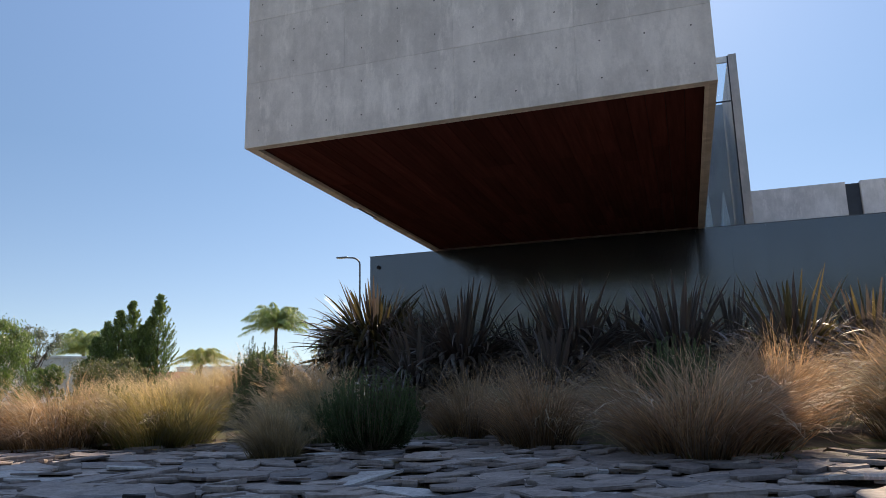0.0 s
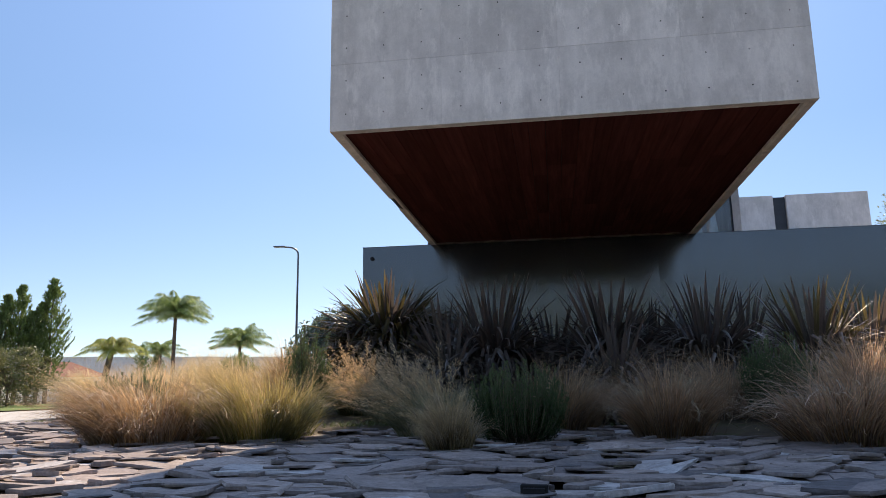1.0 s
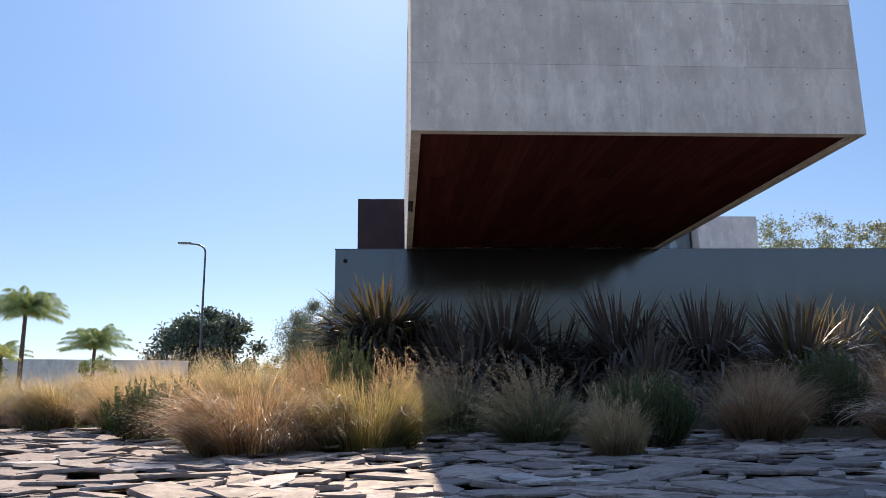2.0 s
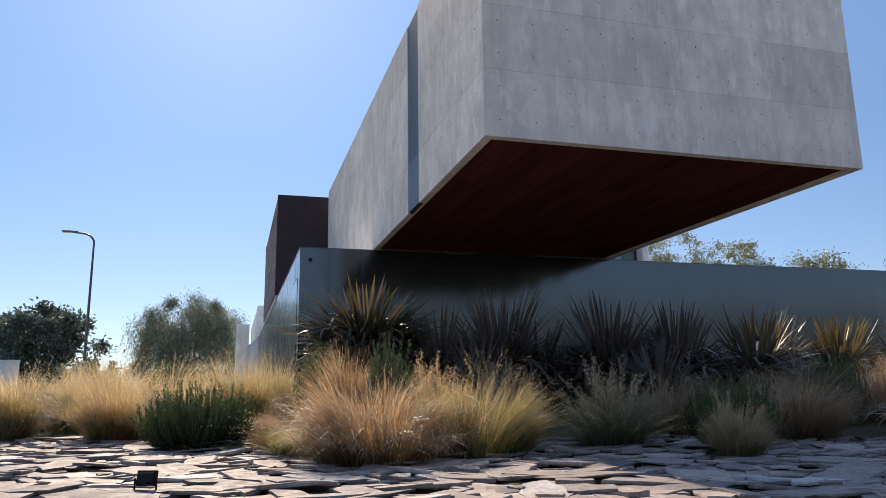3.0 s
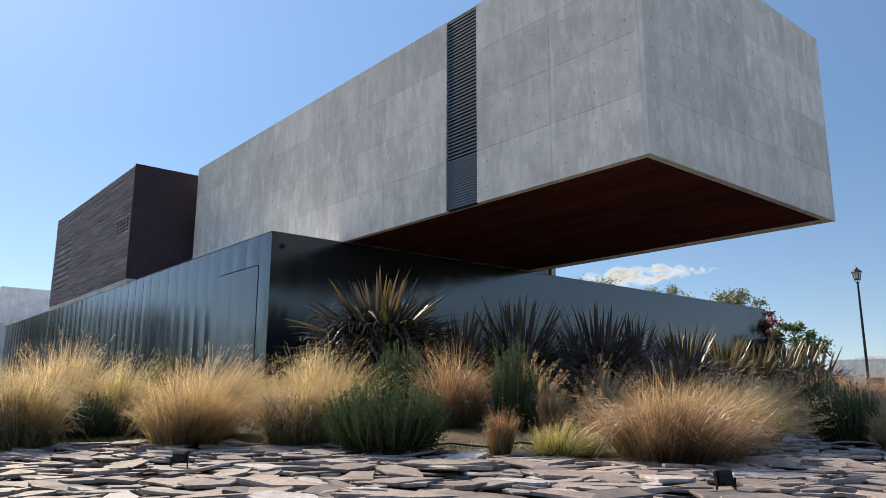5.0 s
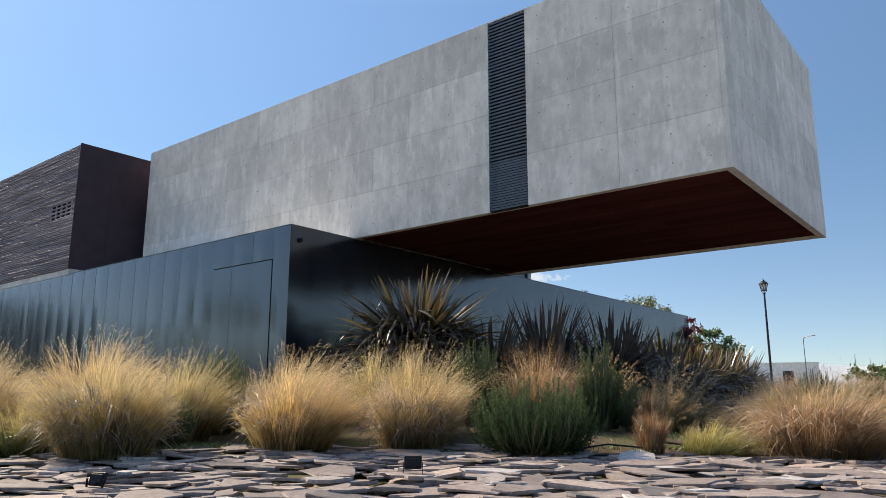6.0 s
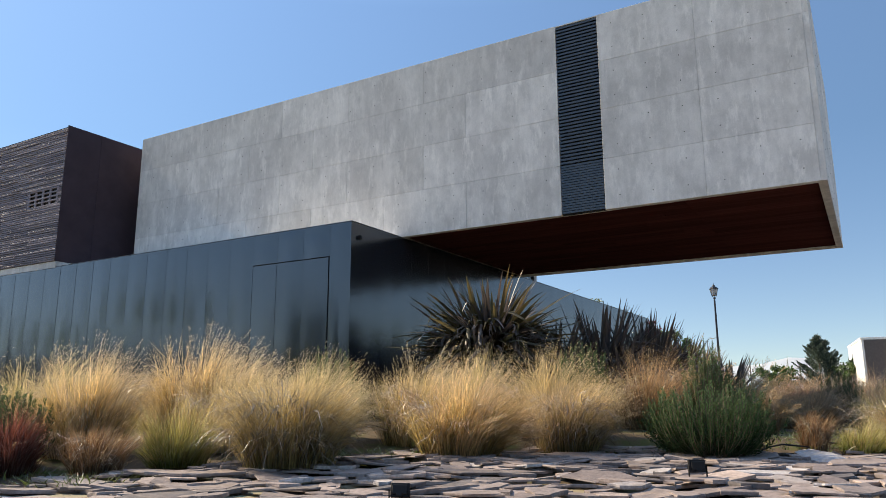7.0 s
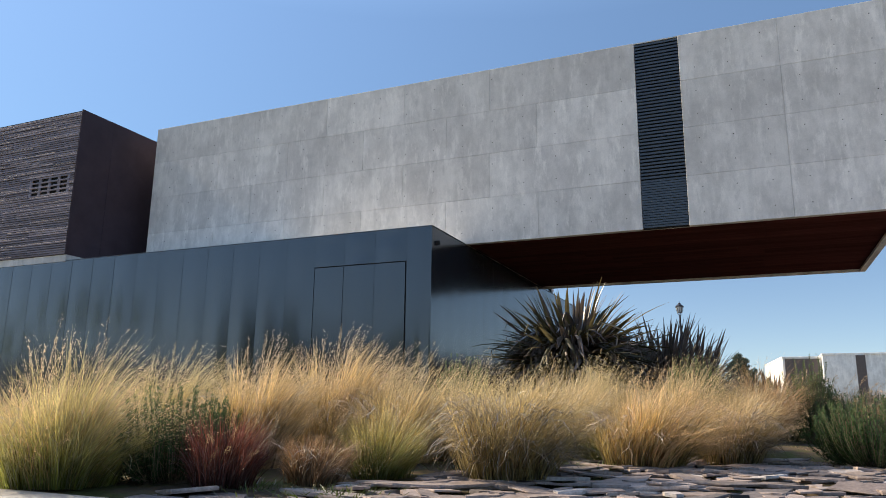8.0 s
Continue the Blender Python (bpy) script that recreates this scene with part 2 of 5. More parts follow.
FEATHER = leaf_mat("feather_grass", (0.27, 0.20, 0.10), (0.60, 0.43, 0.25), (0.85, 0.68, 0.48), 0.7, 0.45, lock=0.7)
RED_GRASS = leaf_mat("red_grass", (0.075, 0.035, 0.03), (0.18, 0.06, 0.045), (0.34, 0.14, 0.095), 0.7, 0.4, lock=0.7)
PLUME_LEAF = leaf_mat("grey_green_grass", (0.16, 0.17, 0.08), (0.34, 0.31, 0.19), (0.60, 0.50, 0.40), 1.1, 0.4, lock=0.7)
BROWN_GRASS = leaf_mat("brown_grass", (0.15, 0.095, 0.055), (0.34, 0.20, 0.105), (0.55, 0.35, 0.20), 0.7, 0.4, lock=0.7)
STRAW = leaf_mat("dead_straw", (0.264, 0.187, 0.110), (0.418, 0.308, 0.198), (0.605, 0.484, 0.352), 0.6, 0.2)
DEAD = leaf_mat("grey_thatch", (0.10, 0.075, 0.06), (0.23, 0.175, 0.135), (0.42, 0.34, 0.27), 0.6, 0.2)
SEED = leaf_mat("seed_heads", (0.52, 0.38, 0.21), (0.66, 0.49, 0.30), (0.82, 0.65, 0.44), 1.4, 0.4, 0.8, 0.4, 0.0)
# shade inside the bush is painted in: needles darken towards the foot
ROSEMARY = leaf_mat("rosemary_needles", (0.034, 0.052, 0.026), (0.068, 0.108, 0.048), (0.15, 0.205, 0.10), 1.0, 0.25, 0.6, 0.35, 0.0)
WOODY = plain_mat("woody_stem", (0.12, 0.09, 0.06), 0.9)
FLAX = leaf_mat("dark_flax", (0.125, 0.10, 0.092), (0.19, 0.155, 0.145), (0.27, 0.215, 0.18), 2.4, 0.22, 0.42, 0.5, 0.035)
# golden leaves, also used to paint sunlight onto dark flax
FLAX_GOLD_LIT = leaf_mat("golden_sunlit_flax", (0.08, 0.068, 0.04), (0.22, 0.165, 0.075), (0.43, 0.31, 0.14), 2.4, 0.3, 0.6, 0.4, 0.01)
BARK = plain_mat("bark", (0.13, 0.10, 0.08), 0.95, 0, 0.2, 0.3, 4)
TREE_LEAF = leaf_mat("tree_leaves", (0.084, 0.126, 0.042), (0.112, 0.168, 0.056), (0.182, 0.238, 0.084), 8, 0.4)
LIGHT_LEAF = leaf_mat("light_leaves", (0.130, 0.195, 0.052), (0.182, 0.260, 0.078), (0.260, 0.338, 0.117), 8, 0.45)
GREY_LEAF = leaf_mat("grey_green_leaves", (0.12, 0.145, 0.09), (0.16, 0.185, 0.12), (0.21, 0.235, 0.155), 8, 0.35)
DARK_LEAF = leaf_mat("dark_blue_green_leaves", (0.07, 0.10, 0.08), (0.085, 0.12, 0.095), (0.11, 0.145, 0.11), 12, 0.3)
OLIVE_LEAF = leaf_mat("olive_leaves", (0.13, 0.145, 0.065), (0.17, 0.19, 0.085), (0.21, 0.23, 0.115), 9, 0.45)
CONIFER_LEAF = leaf_mat("conifer_sprays", (0.080, 0.136, 0.048), (0.120, 0.192, 0.064), (0.192, 0.272, 0.088), 7, 0.35)
PALM_LEAF = leaf_mat("palm_fronds", (0.31, 0.33, 0.11), (0.29, 0.38, 0.13), (0.33, 0.43, 0.16), 9, 0.5)
YELLOW_PALM = leaf_mat("yellow_palm_fronds", (0.45, 0.42, 0.10), (0.48, 0.48, 0.13), (0.45, 0.50, 0.16), 6, 0.5)
RED_LEAF = leaf_mat("bougainvillea", (0.14, 0.035, 0.04), (0.18, 0.04, 0.05), (0.22, 0.05, 0.06), 5, 0.4)
LAWN = leaf_mat("lawn_blades", (0.10, 0.13, 0.03), (0.15, 0.20, 0.05), (0.23, 0.27, 0.08), 0.12, 0.4)

# ---- building blocks ----


def mesh_of(bm, name, smooth=False):
    me = bpy.data.meshes.new(name)
    bm.to_mesh(me)
    bm.free()
    if smooth:
        me.polygons.foreach_set("use_smooth", [True] * len(me.polygons))
    return me


def part(name, data, material, parent=None, label="", m=None, smooth=False):
    me = mesh_of(data, name, smooth) if isinstance(data, bmesh.types.BMesh) else data
    if material is not None and not me.materials:
        me.materials.append(material)
    ob = new(name, me)
    if parent is not None:
        ob.parent = parent
    if m is not None:
        ob.matrix_basis = m
    if label:
        ob["label"] = label
    return ob


def thing(name, label, category, m=None, group="", kind=""):
    ob = new(name)
    ob.empty_display_size = 0.1
    if m is not None:
        ob.matrix_basis = m
    return tagged(ob, label, category, group, kind)


def add_box(bm, x0, x1, y0, y1, z0, z1, bevel=0.0):
    r = bmesh.ops.create_cube(bm, size=1.0)
    bmesh.ops.scale(bm, vec=(x1 - x0, y1 - y0, z1 - z0), verts=r["verts"])
    bmesh.ops.translate(bm, vec=((x0 + x1) / 2, (y0 + y1) / 2, (z0 + z1) / 2), verts=r["verts"])
    if bevel:
        edges = list({e for v in r["verts"] for e in v.link_edges})
        bmesh.ops.bevel(bm, geom=edges, offset=bevel, segments=1, affect="EDGES")


def block(x0, x1, y0, y1, z0, z1, bevel=0.0):
    bm = bmesh.new()
    add_box(bm, x0, x1, y0, y1, z0, z1, bevel)
    return bm


def add_tube(bm, a, b, ra, rb, n=8):
    a, b = Vector(a), Vector(b)
    q = (b - a).to_track_quat("Z", "Y")
    r = bmesh.ops.create_cone(bm, cap_ends=True, segments=n, radius1=ra, radius2=rb, depth=(b - a).length)
    bmesh.ops.transform(bm, matrix=Matrix.Translation((a + b) / 2) @ q.to_matrix().to_4x4(), verts=r["verts"])


def slab_mesh(name, w, h, d, ch=0.004):
    """A rectangular slab in its own axes (u, v, out), its front edges chamfered."""
    v = [(0, 0, 0), (w, 0, 0), (w, h, 0), (0, h, 0), (0, 0, d - ch), (w, 0, d - ch), (w, h, d - ch), (0, h, d - ch),
         (ch, ch, d), (w - ch, ch, d), (w - ch, h - ch, d), (ch, h - ch, d)]
    f = [(3, 2, 1, 0), (0, 1, 5, 4), (1, 2, 6, 5), (2, 3, 7, 6), (3, 0, 4, 7), (4, 5, 9, 8), (5, 6, 10, 9), (6, 7, 11, 10), (7, 4, 8, 11), (8, 9, 10, 11)]
    me = bpy.data.meshes.new(name)
    me.from_pydata(v, [], f)
    return me


def bowed_mesh(name, w, h, d, bow, tilt, n=10):
    """A sheet-metal panel with a slight belly and a raised edge, in its own axes (u, v, out)."""
    v, f = [], []
    k, rows = n + 1, 7
    for j in range(rows):
        s = j / (rows - 1)
        for i in range(k):
            u = i / n
            slack = 0.55 + 0.75 * (1 - s) + 0.25 * math.sin(9 * s + 900 * tilt)
            v.append((u * w, s * h, d + bow * slack * math.sin(math.pi * u) ** 1.3 + tilt * (u - 0.5)))
    for j in range(rows - 1):
        for i in range(n):
            a = j * k + i
            f.append((a, a + 1, a + k + 1, a + k))
    skin = len(f)
    rim = len(v)
    v += v[:k] + v[-k:]
    base = len(v)
    v += [(0, 0, 0), (w, 0, 0), (w, h, 0), (0, h, 0)]
    f += [(base, rim, rim + k, base + 3), (rim + n, base + 1, base + 2, rim + k + n), (base + 3, *range(rim + k, rim + k + n + 1), base + 2), (base + 1, *range(rim + n, rim - 1, -1), base)]
    me = bpy.data.meshes.new(name)
    me.from_pydata(v, [], f)
    me.polygons.foreach_set("use_smooth", [i < skin for i in range(len(me.polygons))])
    return me


def frame_at(o, u, v):
    """A matrix that puts a piece's own u, v, out axes into the world."""
    u, v = Vector(u), Vector(v)
    w = u.cross(v)
    return Matrix(((u.x, v.x, w.x, o[0]), (u.y, v.y, w.y, o[1]), (u.z, v.z, w.z, o[2]), (0, 0, 0, 1)))


def ribbons(name, P, W, S, material=None, extra=None):
    """Many flat blades in one mesh: P (n, k, 3) midlines, W (n, k) widths, S (n, k, 3) side directions. extra: loose quads (m, 4, 3)."""
    n, k, _ = P.shape
    V = np.stack((P - S * W[..., None] / 2, P + S * W[..., None] / 2), 2).reshape(-1, 3)
    idx = np.arange(n * k * 2).reshape(n, k, 2)
    F = np.stack((idx[:, :-1, 0], idx[:, :-1, 1], idx[:, 1:, 1], idx[:, 1:, 0]), -1).reshape(-1, 4)
    if extra is not None and len(extra):
        F = np.concatenate((F, np.arange(len(extra) * 4).reshape(-1, 4) + len(V)))
        V = np.concatenate((V, extra.reshape(-1, 3)))
    me = bpy.data.meshes.new(name)
    me.vertices.add(len(V))
    me.vertices.foreach_set("co", V.astype(np.float32).ravel())
    me.loops.add(len(F) * 4)
    me.loops.foreach_set("vertex_index", F.astype(np.int32).ravel())
    me.polygons.add(len(F))
    me.polygons.foreach_set("loop_start", np.arange(0, len(F) * 4, 4, dtype=np.int32))
    me.polygons.foreach_set("use_smooth", np.ones(len(F), dtype=bool))
    me.update(calc_edges=True)
    if material is not None:
        me.materials.append(material)
    return me


def quads(rng, centres, axis, length, width):
    """Small leaves: one quad at each centre, along its axis."""
    n = len(centres)
    axis = axis / np.maximum(np.linalg.norm(axis, axis=1, keepdims=True), 1e-6)
    r = rng.normal(size=(n, 3))
    side = np.cross(axis, r)
    side /= np.maximum(np.linalg.norm(side, axis=1, keepdims=True), 1e-6)
    L, Wd = (np.broadcast_to(np.asarray(v, float).reshape(-1, 1), (n, 1)) for v in (length, width))
    return np.stack((centres, centres + axis * L * 0.45 + side * Wd / 2, centres + axis * L, centres + axis * L * 0.45 - side * Wd / 2), 1)


def blades(rng, n, r0, length, lean_max, droop, width, wind=(0, 0), k=6, low=0.55, tufts=0):
    """Arching blades that rise from a small foot. Returns midlines, widths, side directions."""
    a = rng.uniform(0, 2 * math.pi, n)
    rr = np.sqrt(rng.uniform(0, 1, n))
    out = np.stack((np.cos(a), np.sin(a), np.zeros(n)), 1)
    root = out * (rr * r0)[:, None]
    L = length * rng.uniform(low, 1.0, n)
    th = lean_max * (0.25 + 0.75 * rr) * rng.uniform(0.5, 1.0, n)
    dr = droop * rng.uniform(0.4, 1.3, n)
    jitter = rng.normal(0, 0.14, (n, 2))
    if tufts:
        pick = rng.integers(0, tufts, n)
        jitter += rng.normal(0, 0.24, (tufts, 2))[pick]
        L = L * rng.uniform(0.72, 1.12, tufts)[pick]
        root = root * 0.55 + np.concatenate((rng.normal(0, r0 * 0.42, (tufts, 2)), np.zeros((tufts, 1))), 1)[pick]
    s = np.linspace(0, 1, k)[None, :]
    horiz = np.sin(th)[:, None] * s + (dr[:, None]) * s ** 2 * 0.75
    up = np.cos(th)[:, None] * s - (dr[:, None]) * s ** 2.4 * 0.55
    P = root[:, None, :] + L[:, None, None] * (out[:, None, :] * horiz[..., None])
    P[..., 2] = L[:, None] * up
    P[..., 0] += L[:, None] * s ** 2 * (wind[0] + jitter[:, :1])
    P[..., 1] += L[:, None] * s ** 2 * (wind[1] + jitter[:, 1:])
    P[..., 2] = np.maximum(P[..., 2], 0.01)
    W = width * rng.uniform(0.6, 1.3, n)[:, None] * (1.05 - s ** 1.6)
    b = rng.uniform(0, 2 * math.pi, n)
    S = np.stack((np.cos(b), np.sin(b), rng.uniform(-0.2, 0.2, n)), 1)
    S = np.repeat(S[:, None, :], k, 1)
    return P, W, S


def fan_blades(rng, n, height, width, blade, lean=1.0, curl=0.5, spread=0.13, tufts=30, low=0.6, foot=0.30, k=6, wind=(0.0, 0.0), kink=0.12):
    """Fine blades in loose tufts that rise from a wide foot and lean outwards, each tuft with its own height and lean, tips curling over."""
    ta, tr = rng.uniform(0, 2 * math.pi, tufts), np.sqrt(rng.uniform(0, 1, tufts))
    tall, bow = rng.uniform(0.58, 1.08, tufts), rng.uniform(0.6, 1.3, tufts)
    sway = rng.normal(0, 0.11, (tufts, 2))
    pick = rng.integers(0, tufts, n)
    rad = tr[pick]
    a = ta[pick] + rng.normal(0, 1.0, n) * spread * 2.0 / (0.25 + rad)
    tilt = np.clip(np.abs(lean * rad * bow[pick] + rng.normal(0, 1.0, n) * spread), 0.0, 1.5)
    tilt = np.where(rng.random(n) < 0.1, np.clip(tilt + rng.normal(0, 0.4, n), 0.0, 1.5), tilt)
    reach = 1.06 / np.sqrt((np.sin(tilt) / (width * 0.55)) ** 2 + (np.cos(tilt) / height) ** 2)
    L = reach * tall[pick] * (1 - (1 - low) * rng.uniform(0, 1, n) ** 1.6)
    s = np.linspace(0, 1, k)[None, :]
    c = curl * rng.uniform(-0.1, 1.4, n)[:, None]
    th = np.minimum(tilt[:, None] * (0.45 + 0.75 * s) + c * s ** 2.6 + rng.normal(0, kink, (n, k)) * s, 2.9)
    az = a[:, None] + rng.normal(0, 0.5, n)[:, None] * s ** 1.5 + rng.normal(0, kink * 2.2, (n, k)) * s
    step = (L / (k - 1))[:, None, None] * np.stack((np.sin(th) * np.cos(az), np.sin(th) * np.sin(az), np.cos(th)), 2)
    P = np.concatenate((np.zeros((n, 1, 3)), np.cumsum(step[:, :-1], 1)), 1)
    rr = foot * width * rad * rng.uniform(0.7, 1.1, n) + rng.normal(0, 0.02, n)
    P[..., 0] += (rr * np.cos(a))[:, None] + (wind[0] + sway[pick, 0])[:, None] * height * s ** 2
    P[..., 1] += (rr * np.sin(a))[:, None] + (wind[1] + sway[pick, 1])[:, None] * height * s ** 2
    P[..., 2] = np.maximum(P[..., 2], 0.01)
    W = blade * rng.uniform(0.6, 1.3, n)[:, None] * (1.05 - s ** 1.8)
    b = rng.uniform(0, 2 * math.pi, n)
    S = np.stack((np.cos(b), np.sin(b), rng.uniform(-0.2, 0.2, n)), 1)
    return P, W, np.repeat(S[:, None, :], k, 1)


def shag(rng, n, height, width, blade, k=7):
    """Dead leaves in locks that spill from the waist of a clump, curl over and hang."""
    locks = max(6, n // 14)
    la, lz, lr = rng.uniform(0, 2 * math.pi, locks), rng.uniform(0.12, 0.50, locks), rng.uniform(0.16, 0.34, locks)
    pick = rng.integers(0, locks, n)
    a = la[pick] + rng.normal(0, 0.13, n)
    L = height * rng.uniform(0.26, 0.58, n)
    s = np.linspace(0, 1, k)[None, :]
    th = rng.uniform(0.5, 1.3, n)[:, None] + rng.uniform(1.0, 1.9, n)[:, None] * s ** 0.8 + rng.normal(0, 0.22, (n, k))
    az = a[:, None] + rng.normal(0, 0.8, n)[:, None] * s + rng.normal(0, 0.3, (n, k))
    step = (L / (k - 1))[:, None, None] * np.stack((np.sin(th) * np.cos(az), np.sin(th) * np.sin(az), np.cos(th)), 2)
    P = np.concatenate((np.zeros((n, 1, 3)), np.cumsum(step[:, :-1], 1)), 1)
    r = lr[pick] * width + rng.normal(0, 0.03, n)
    P[..., 0] += (r * np.cos(a))[:, None]
    P[..., 1] += (r * np.sin(a))[:, None]
    P[..., 2] = np.maximum(P[..., 2] + (height * lz[pick] + rng.normal(0, 0.03, n))[:, None], 0.012)
    W = blade * rng.uniform(0.5, 1.3, n)[:, None] * (1.05 - s ** 2.2)
    b = rng.uniform(0, 2 * math.pi, n)
    S = np.stack((np.cos(b), np.sin(b), rng.uniform(-0.5, 0.5, n)), 1)
    return P, W, np.repeat(S[:, None, :], k, 1)


# ---- ground, kerb, road ----
OUTER = [(30, -5.2), (18, -5.2), (9, -6.4), (6.9, -7.0), (3.5, -7.3), (1.5, -7.3), (-1.8, -6.9), (-3.6, -6.3), (-5.7, -4.9), (-7.8, -2.8), (-9.2, -0.7),
         (-10.1, 1.5), (-10.35, 3.6), (-10.5, 5.0), (-10.55, 6.5), (-10.45, 9.5), (-10.4, 14), (-10.4, 24), (-10.4, 70)]
BED_EDGE = [(-10.6, 9.2), (-10.1, 8.2), (-9.5, 6.9), (-8.6, 6.4), (-7.8, 6.0), (-7.0, 5.2), (-5.8, 4.9), (-5.0, 4.6), (-4.4, 4.1), (-3.6, 2.6), (-3.2, 0.6), (-2.8, -0.4), (-2.1, -1.5), (-0.6, -1.5), (0.4, 0.2), (1.4, 0.5),
            (2.3, -1.0), (3.0, 1.3), (3.6, 3.6), (4.2, 1.2), (4.9, -0.6), (5.7, -1.6), (6.6, -2.1), (8, -2.1), (12, -2.4), (30, -2.6)]


def lerp_line(points, x):
    xs = [p[0] for p in points]
    return float(np.interp(x, xs, [p[1] for p in points]))


def inside(poly, x, y):
    hit, n = False, len(poly)
    for i in range(n):
        (xa, ya), (xb, yb) = poly[i], poly[i - 1]
        if (ya > y) != (yb > y) and x < (xb - xa) * (y - ya) / (yb - ya) + xa:
            hit = not hit
    return hit


ISLAND = OUTER + [(30, 70)]


def west(x):
    """The garden falls a little towards its western kerb."""
    u = min(1.0, max(0.0, (-6.4 - x) / 2.4))
    return -0.06 * u * u * (3 - 2 * u)


def dip(x, y):
    """How far the slates lie below the bed's rim: a little, and more towards the kerb."""
    d = math.sqrt(min((x - p[0]) ** 2 + (y - p[1]) ** 2 for p in EDGE))
    u = min(1.0, max(0.0, (2.3 - d) / 1.5))
    return -0.04 - 0.04 * u * u * (3 - 2 * u) + west(x)


def soil_z(x, y):
    d = y - lerp_line(BED_EDGE, max(-10.6, min(30, x)))
    rise = (0.32 - 0.2 * min(1.0, max(0.0, (-3.0 - x) / 4.0))) * (1 - math.exp(-max(0.0, d) / 3.0))
    return (-0.06 + west(x) if d > 0 else -0.085 + dip(x, y)) + rise + 0.03 * noise.noise((x * 0.8, y * 0.8, 0))


def smooth_line(points, step=0.5):
    out = []
    for (xa, ya), (xb, yb) in zip(points, points[1:]):
        n = max(1, int(math.hypot(xb - xa, yb - ya) / step))
        out += [(xa + (xb - xa) * i / n, ya + (yb - ya) * i / n) for i in range(n)]
    out.append(points[-1])
    for _ in range(6):
        out = [out[0]] + [((a[0] + 2 * b[0] + c[0]) / 4, (a[1] + 2 * b[1] + c[1]) / 4) for a, b, c in zip(out, out[1:], out[2:])] + [out[-1]]
    return out


EDGE = smooth_line(OUTER, 0.6)


def offset_line(line, d):
    out = []
    for i, p in enumerate(line):
        a, b = line[max(0, i - 1)], line[min(len(line) - 1, i + 1)]
        t = Vector((b[0] - a[0], b[1] - a[1])).normalized()
        out.append((p[0] + t.y * d, p[1] - t.x * d))
    return out


ROAD_Z = -0.14
# one sheet of land out to the horizon
bm = bmesh.new()
bmesh.ops.create_grid(bm, x_segments=60, y_segments=60, size=4000)
for v in bm.verts:
    v.co.z = ROAD_Z - 0.02
tagged(part("ground", bm, LAND), "dry open land with patchy grass", "ground", kind="structure")


def strip(name, line_a, line_b, za, zb, material):
    vs = [(x, y, za) for x, y in line_a] + [(x, y, zb) for x, y in line_b]
    n = len(line_a)
    me = bpy.data.meshes.new(name)
    me.from_pydata(vs, [], [(i, i + 1, n + i + 1, n + i) for i in range(n - 1)])
    bm = bmesh.new()
    bm.from_mesh(me)
    bmesh.ops.recalc_face_normals(bm, faces=bm.faces)
    if sum(f.normal.z for f in bm.faces) < 0:
        bmesh.ops.reverse_faces(bm, faces=bm.faces)
    bpy.data.meshes.remove(me)
    return part(name, bm, material)


KERB_OUT = offset_line(EDGE, -0.42)
ROAD_OUT = offset_line(EDGE, -9.5)
tagged(strip("road", KERB_OUT, ROAD_OUT, ROAD_Z, ROAD_Z, ASPHALT), "pale grey worn road curving past the garden", "road", kind="structure")
bm = bmesh.new()
prof = [(0.0, -0.25), (0.0, -0.065), (-0.03, -0.045), (-0.39, -0.045), (-0.42, -0.075), (-0.42, -0.25)]
rings = []
lines = [offset_line(EDGE, o) for o, _ in prof]
for i in range(len(EDGE)):
    rings.append([bm.verts.new((lines[j][i][0], lines[j][i][1], prof[j][1] + 0.7 * west(lines[j][i][0]))) for j in range(len(prof))])
for a, b in zip(rings, rings[1:]):
    for j in range(len(prof) - 1):
        bm.faces.new((a[j], b[j], b[j + 1], a[j + 1]))
bmesh.ops.recalc_face_normals(bm, faces=bm.faces)
tagged(part("kerb", bm, KERB_STONE), "pale concrete kerb round the planted bed", "kerb", kind="structure")
# soil of the bed
bm = bmesh.new()
grid = {}
for i in range(0, 84):
    for j in range(0, 76):
        x, y = -11 + i * 0.5, -7.5 + j * 0.5
        if inside(ISLAND, x, y) or any(inside(ISLAND, x + dx, y + dy) for dx, dy in ((0.5, 0), (-0.5, 0), (0, 0.5), (0, -0.5))):
            grid[i, j] = bm.verts.new((x, y, (soil_z(x, y) if inside(ISLAND, x, y) else -0.16) - 0.02))
for (i, j), v in grid.items():
    q = [grid.get(k) for k in ((i, j), (i + 1, j), (i + 1, j + 1), (i, j + 1))]
    if all(q):
        bm.faces.new(q)
tagged(part("garden_soil", bm, SOIL, smooth=True), "brown garden soil with patches of green weeds", "soil", kind="structure")

# ---- the house ----
W, B, T, LEN = 7.0, 4.44, 8.77, 18.95
BX, BY, BASE_END, WALL_END = -1.91, 9.02, 42.0, 22.2
house = thing("house", "modern house, cantilevered concrete box over dark metal-clad base", "house")
box = part("upper_volume", block(0.1, W - 0.1, 0.1, LEN - 0.05, B + 0.14, T - 0.02), CONCRETE, house, "fair-faced concrete box with tie holes")
D, GAP = 0.10, 0.0016


def panel(x, y, z, w, h, u, v, name="concrete_panel", parent=box, material=CONCRETE, d=D, side=GAP, ch=0.004):
    return part(name, slab_mesh(name, w - side * 2, h - GAP * 2, d, ch), material, parent, "", frame_at((Vector((x, y, z)) + Vector(u) * side + Vector(v) * GAP), u, v))


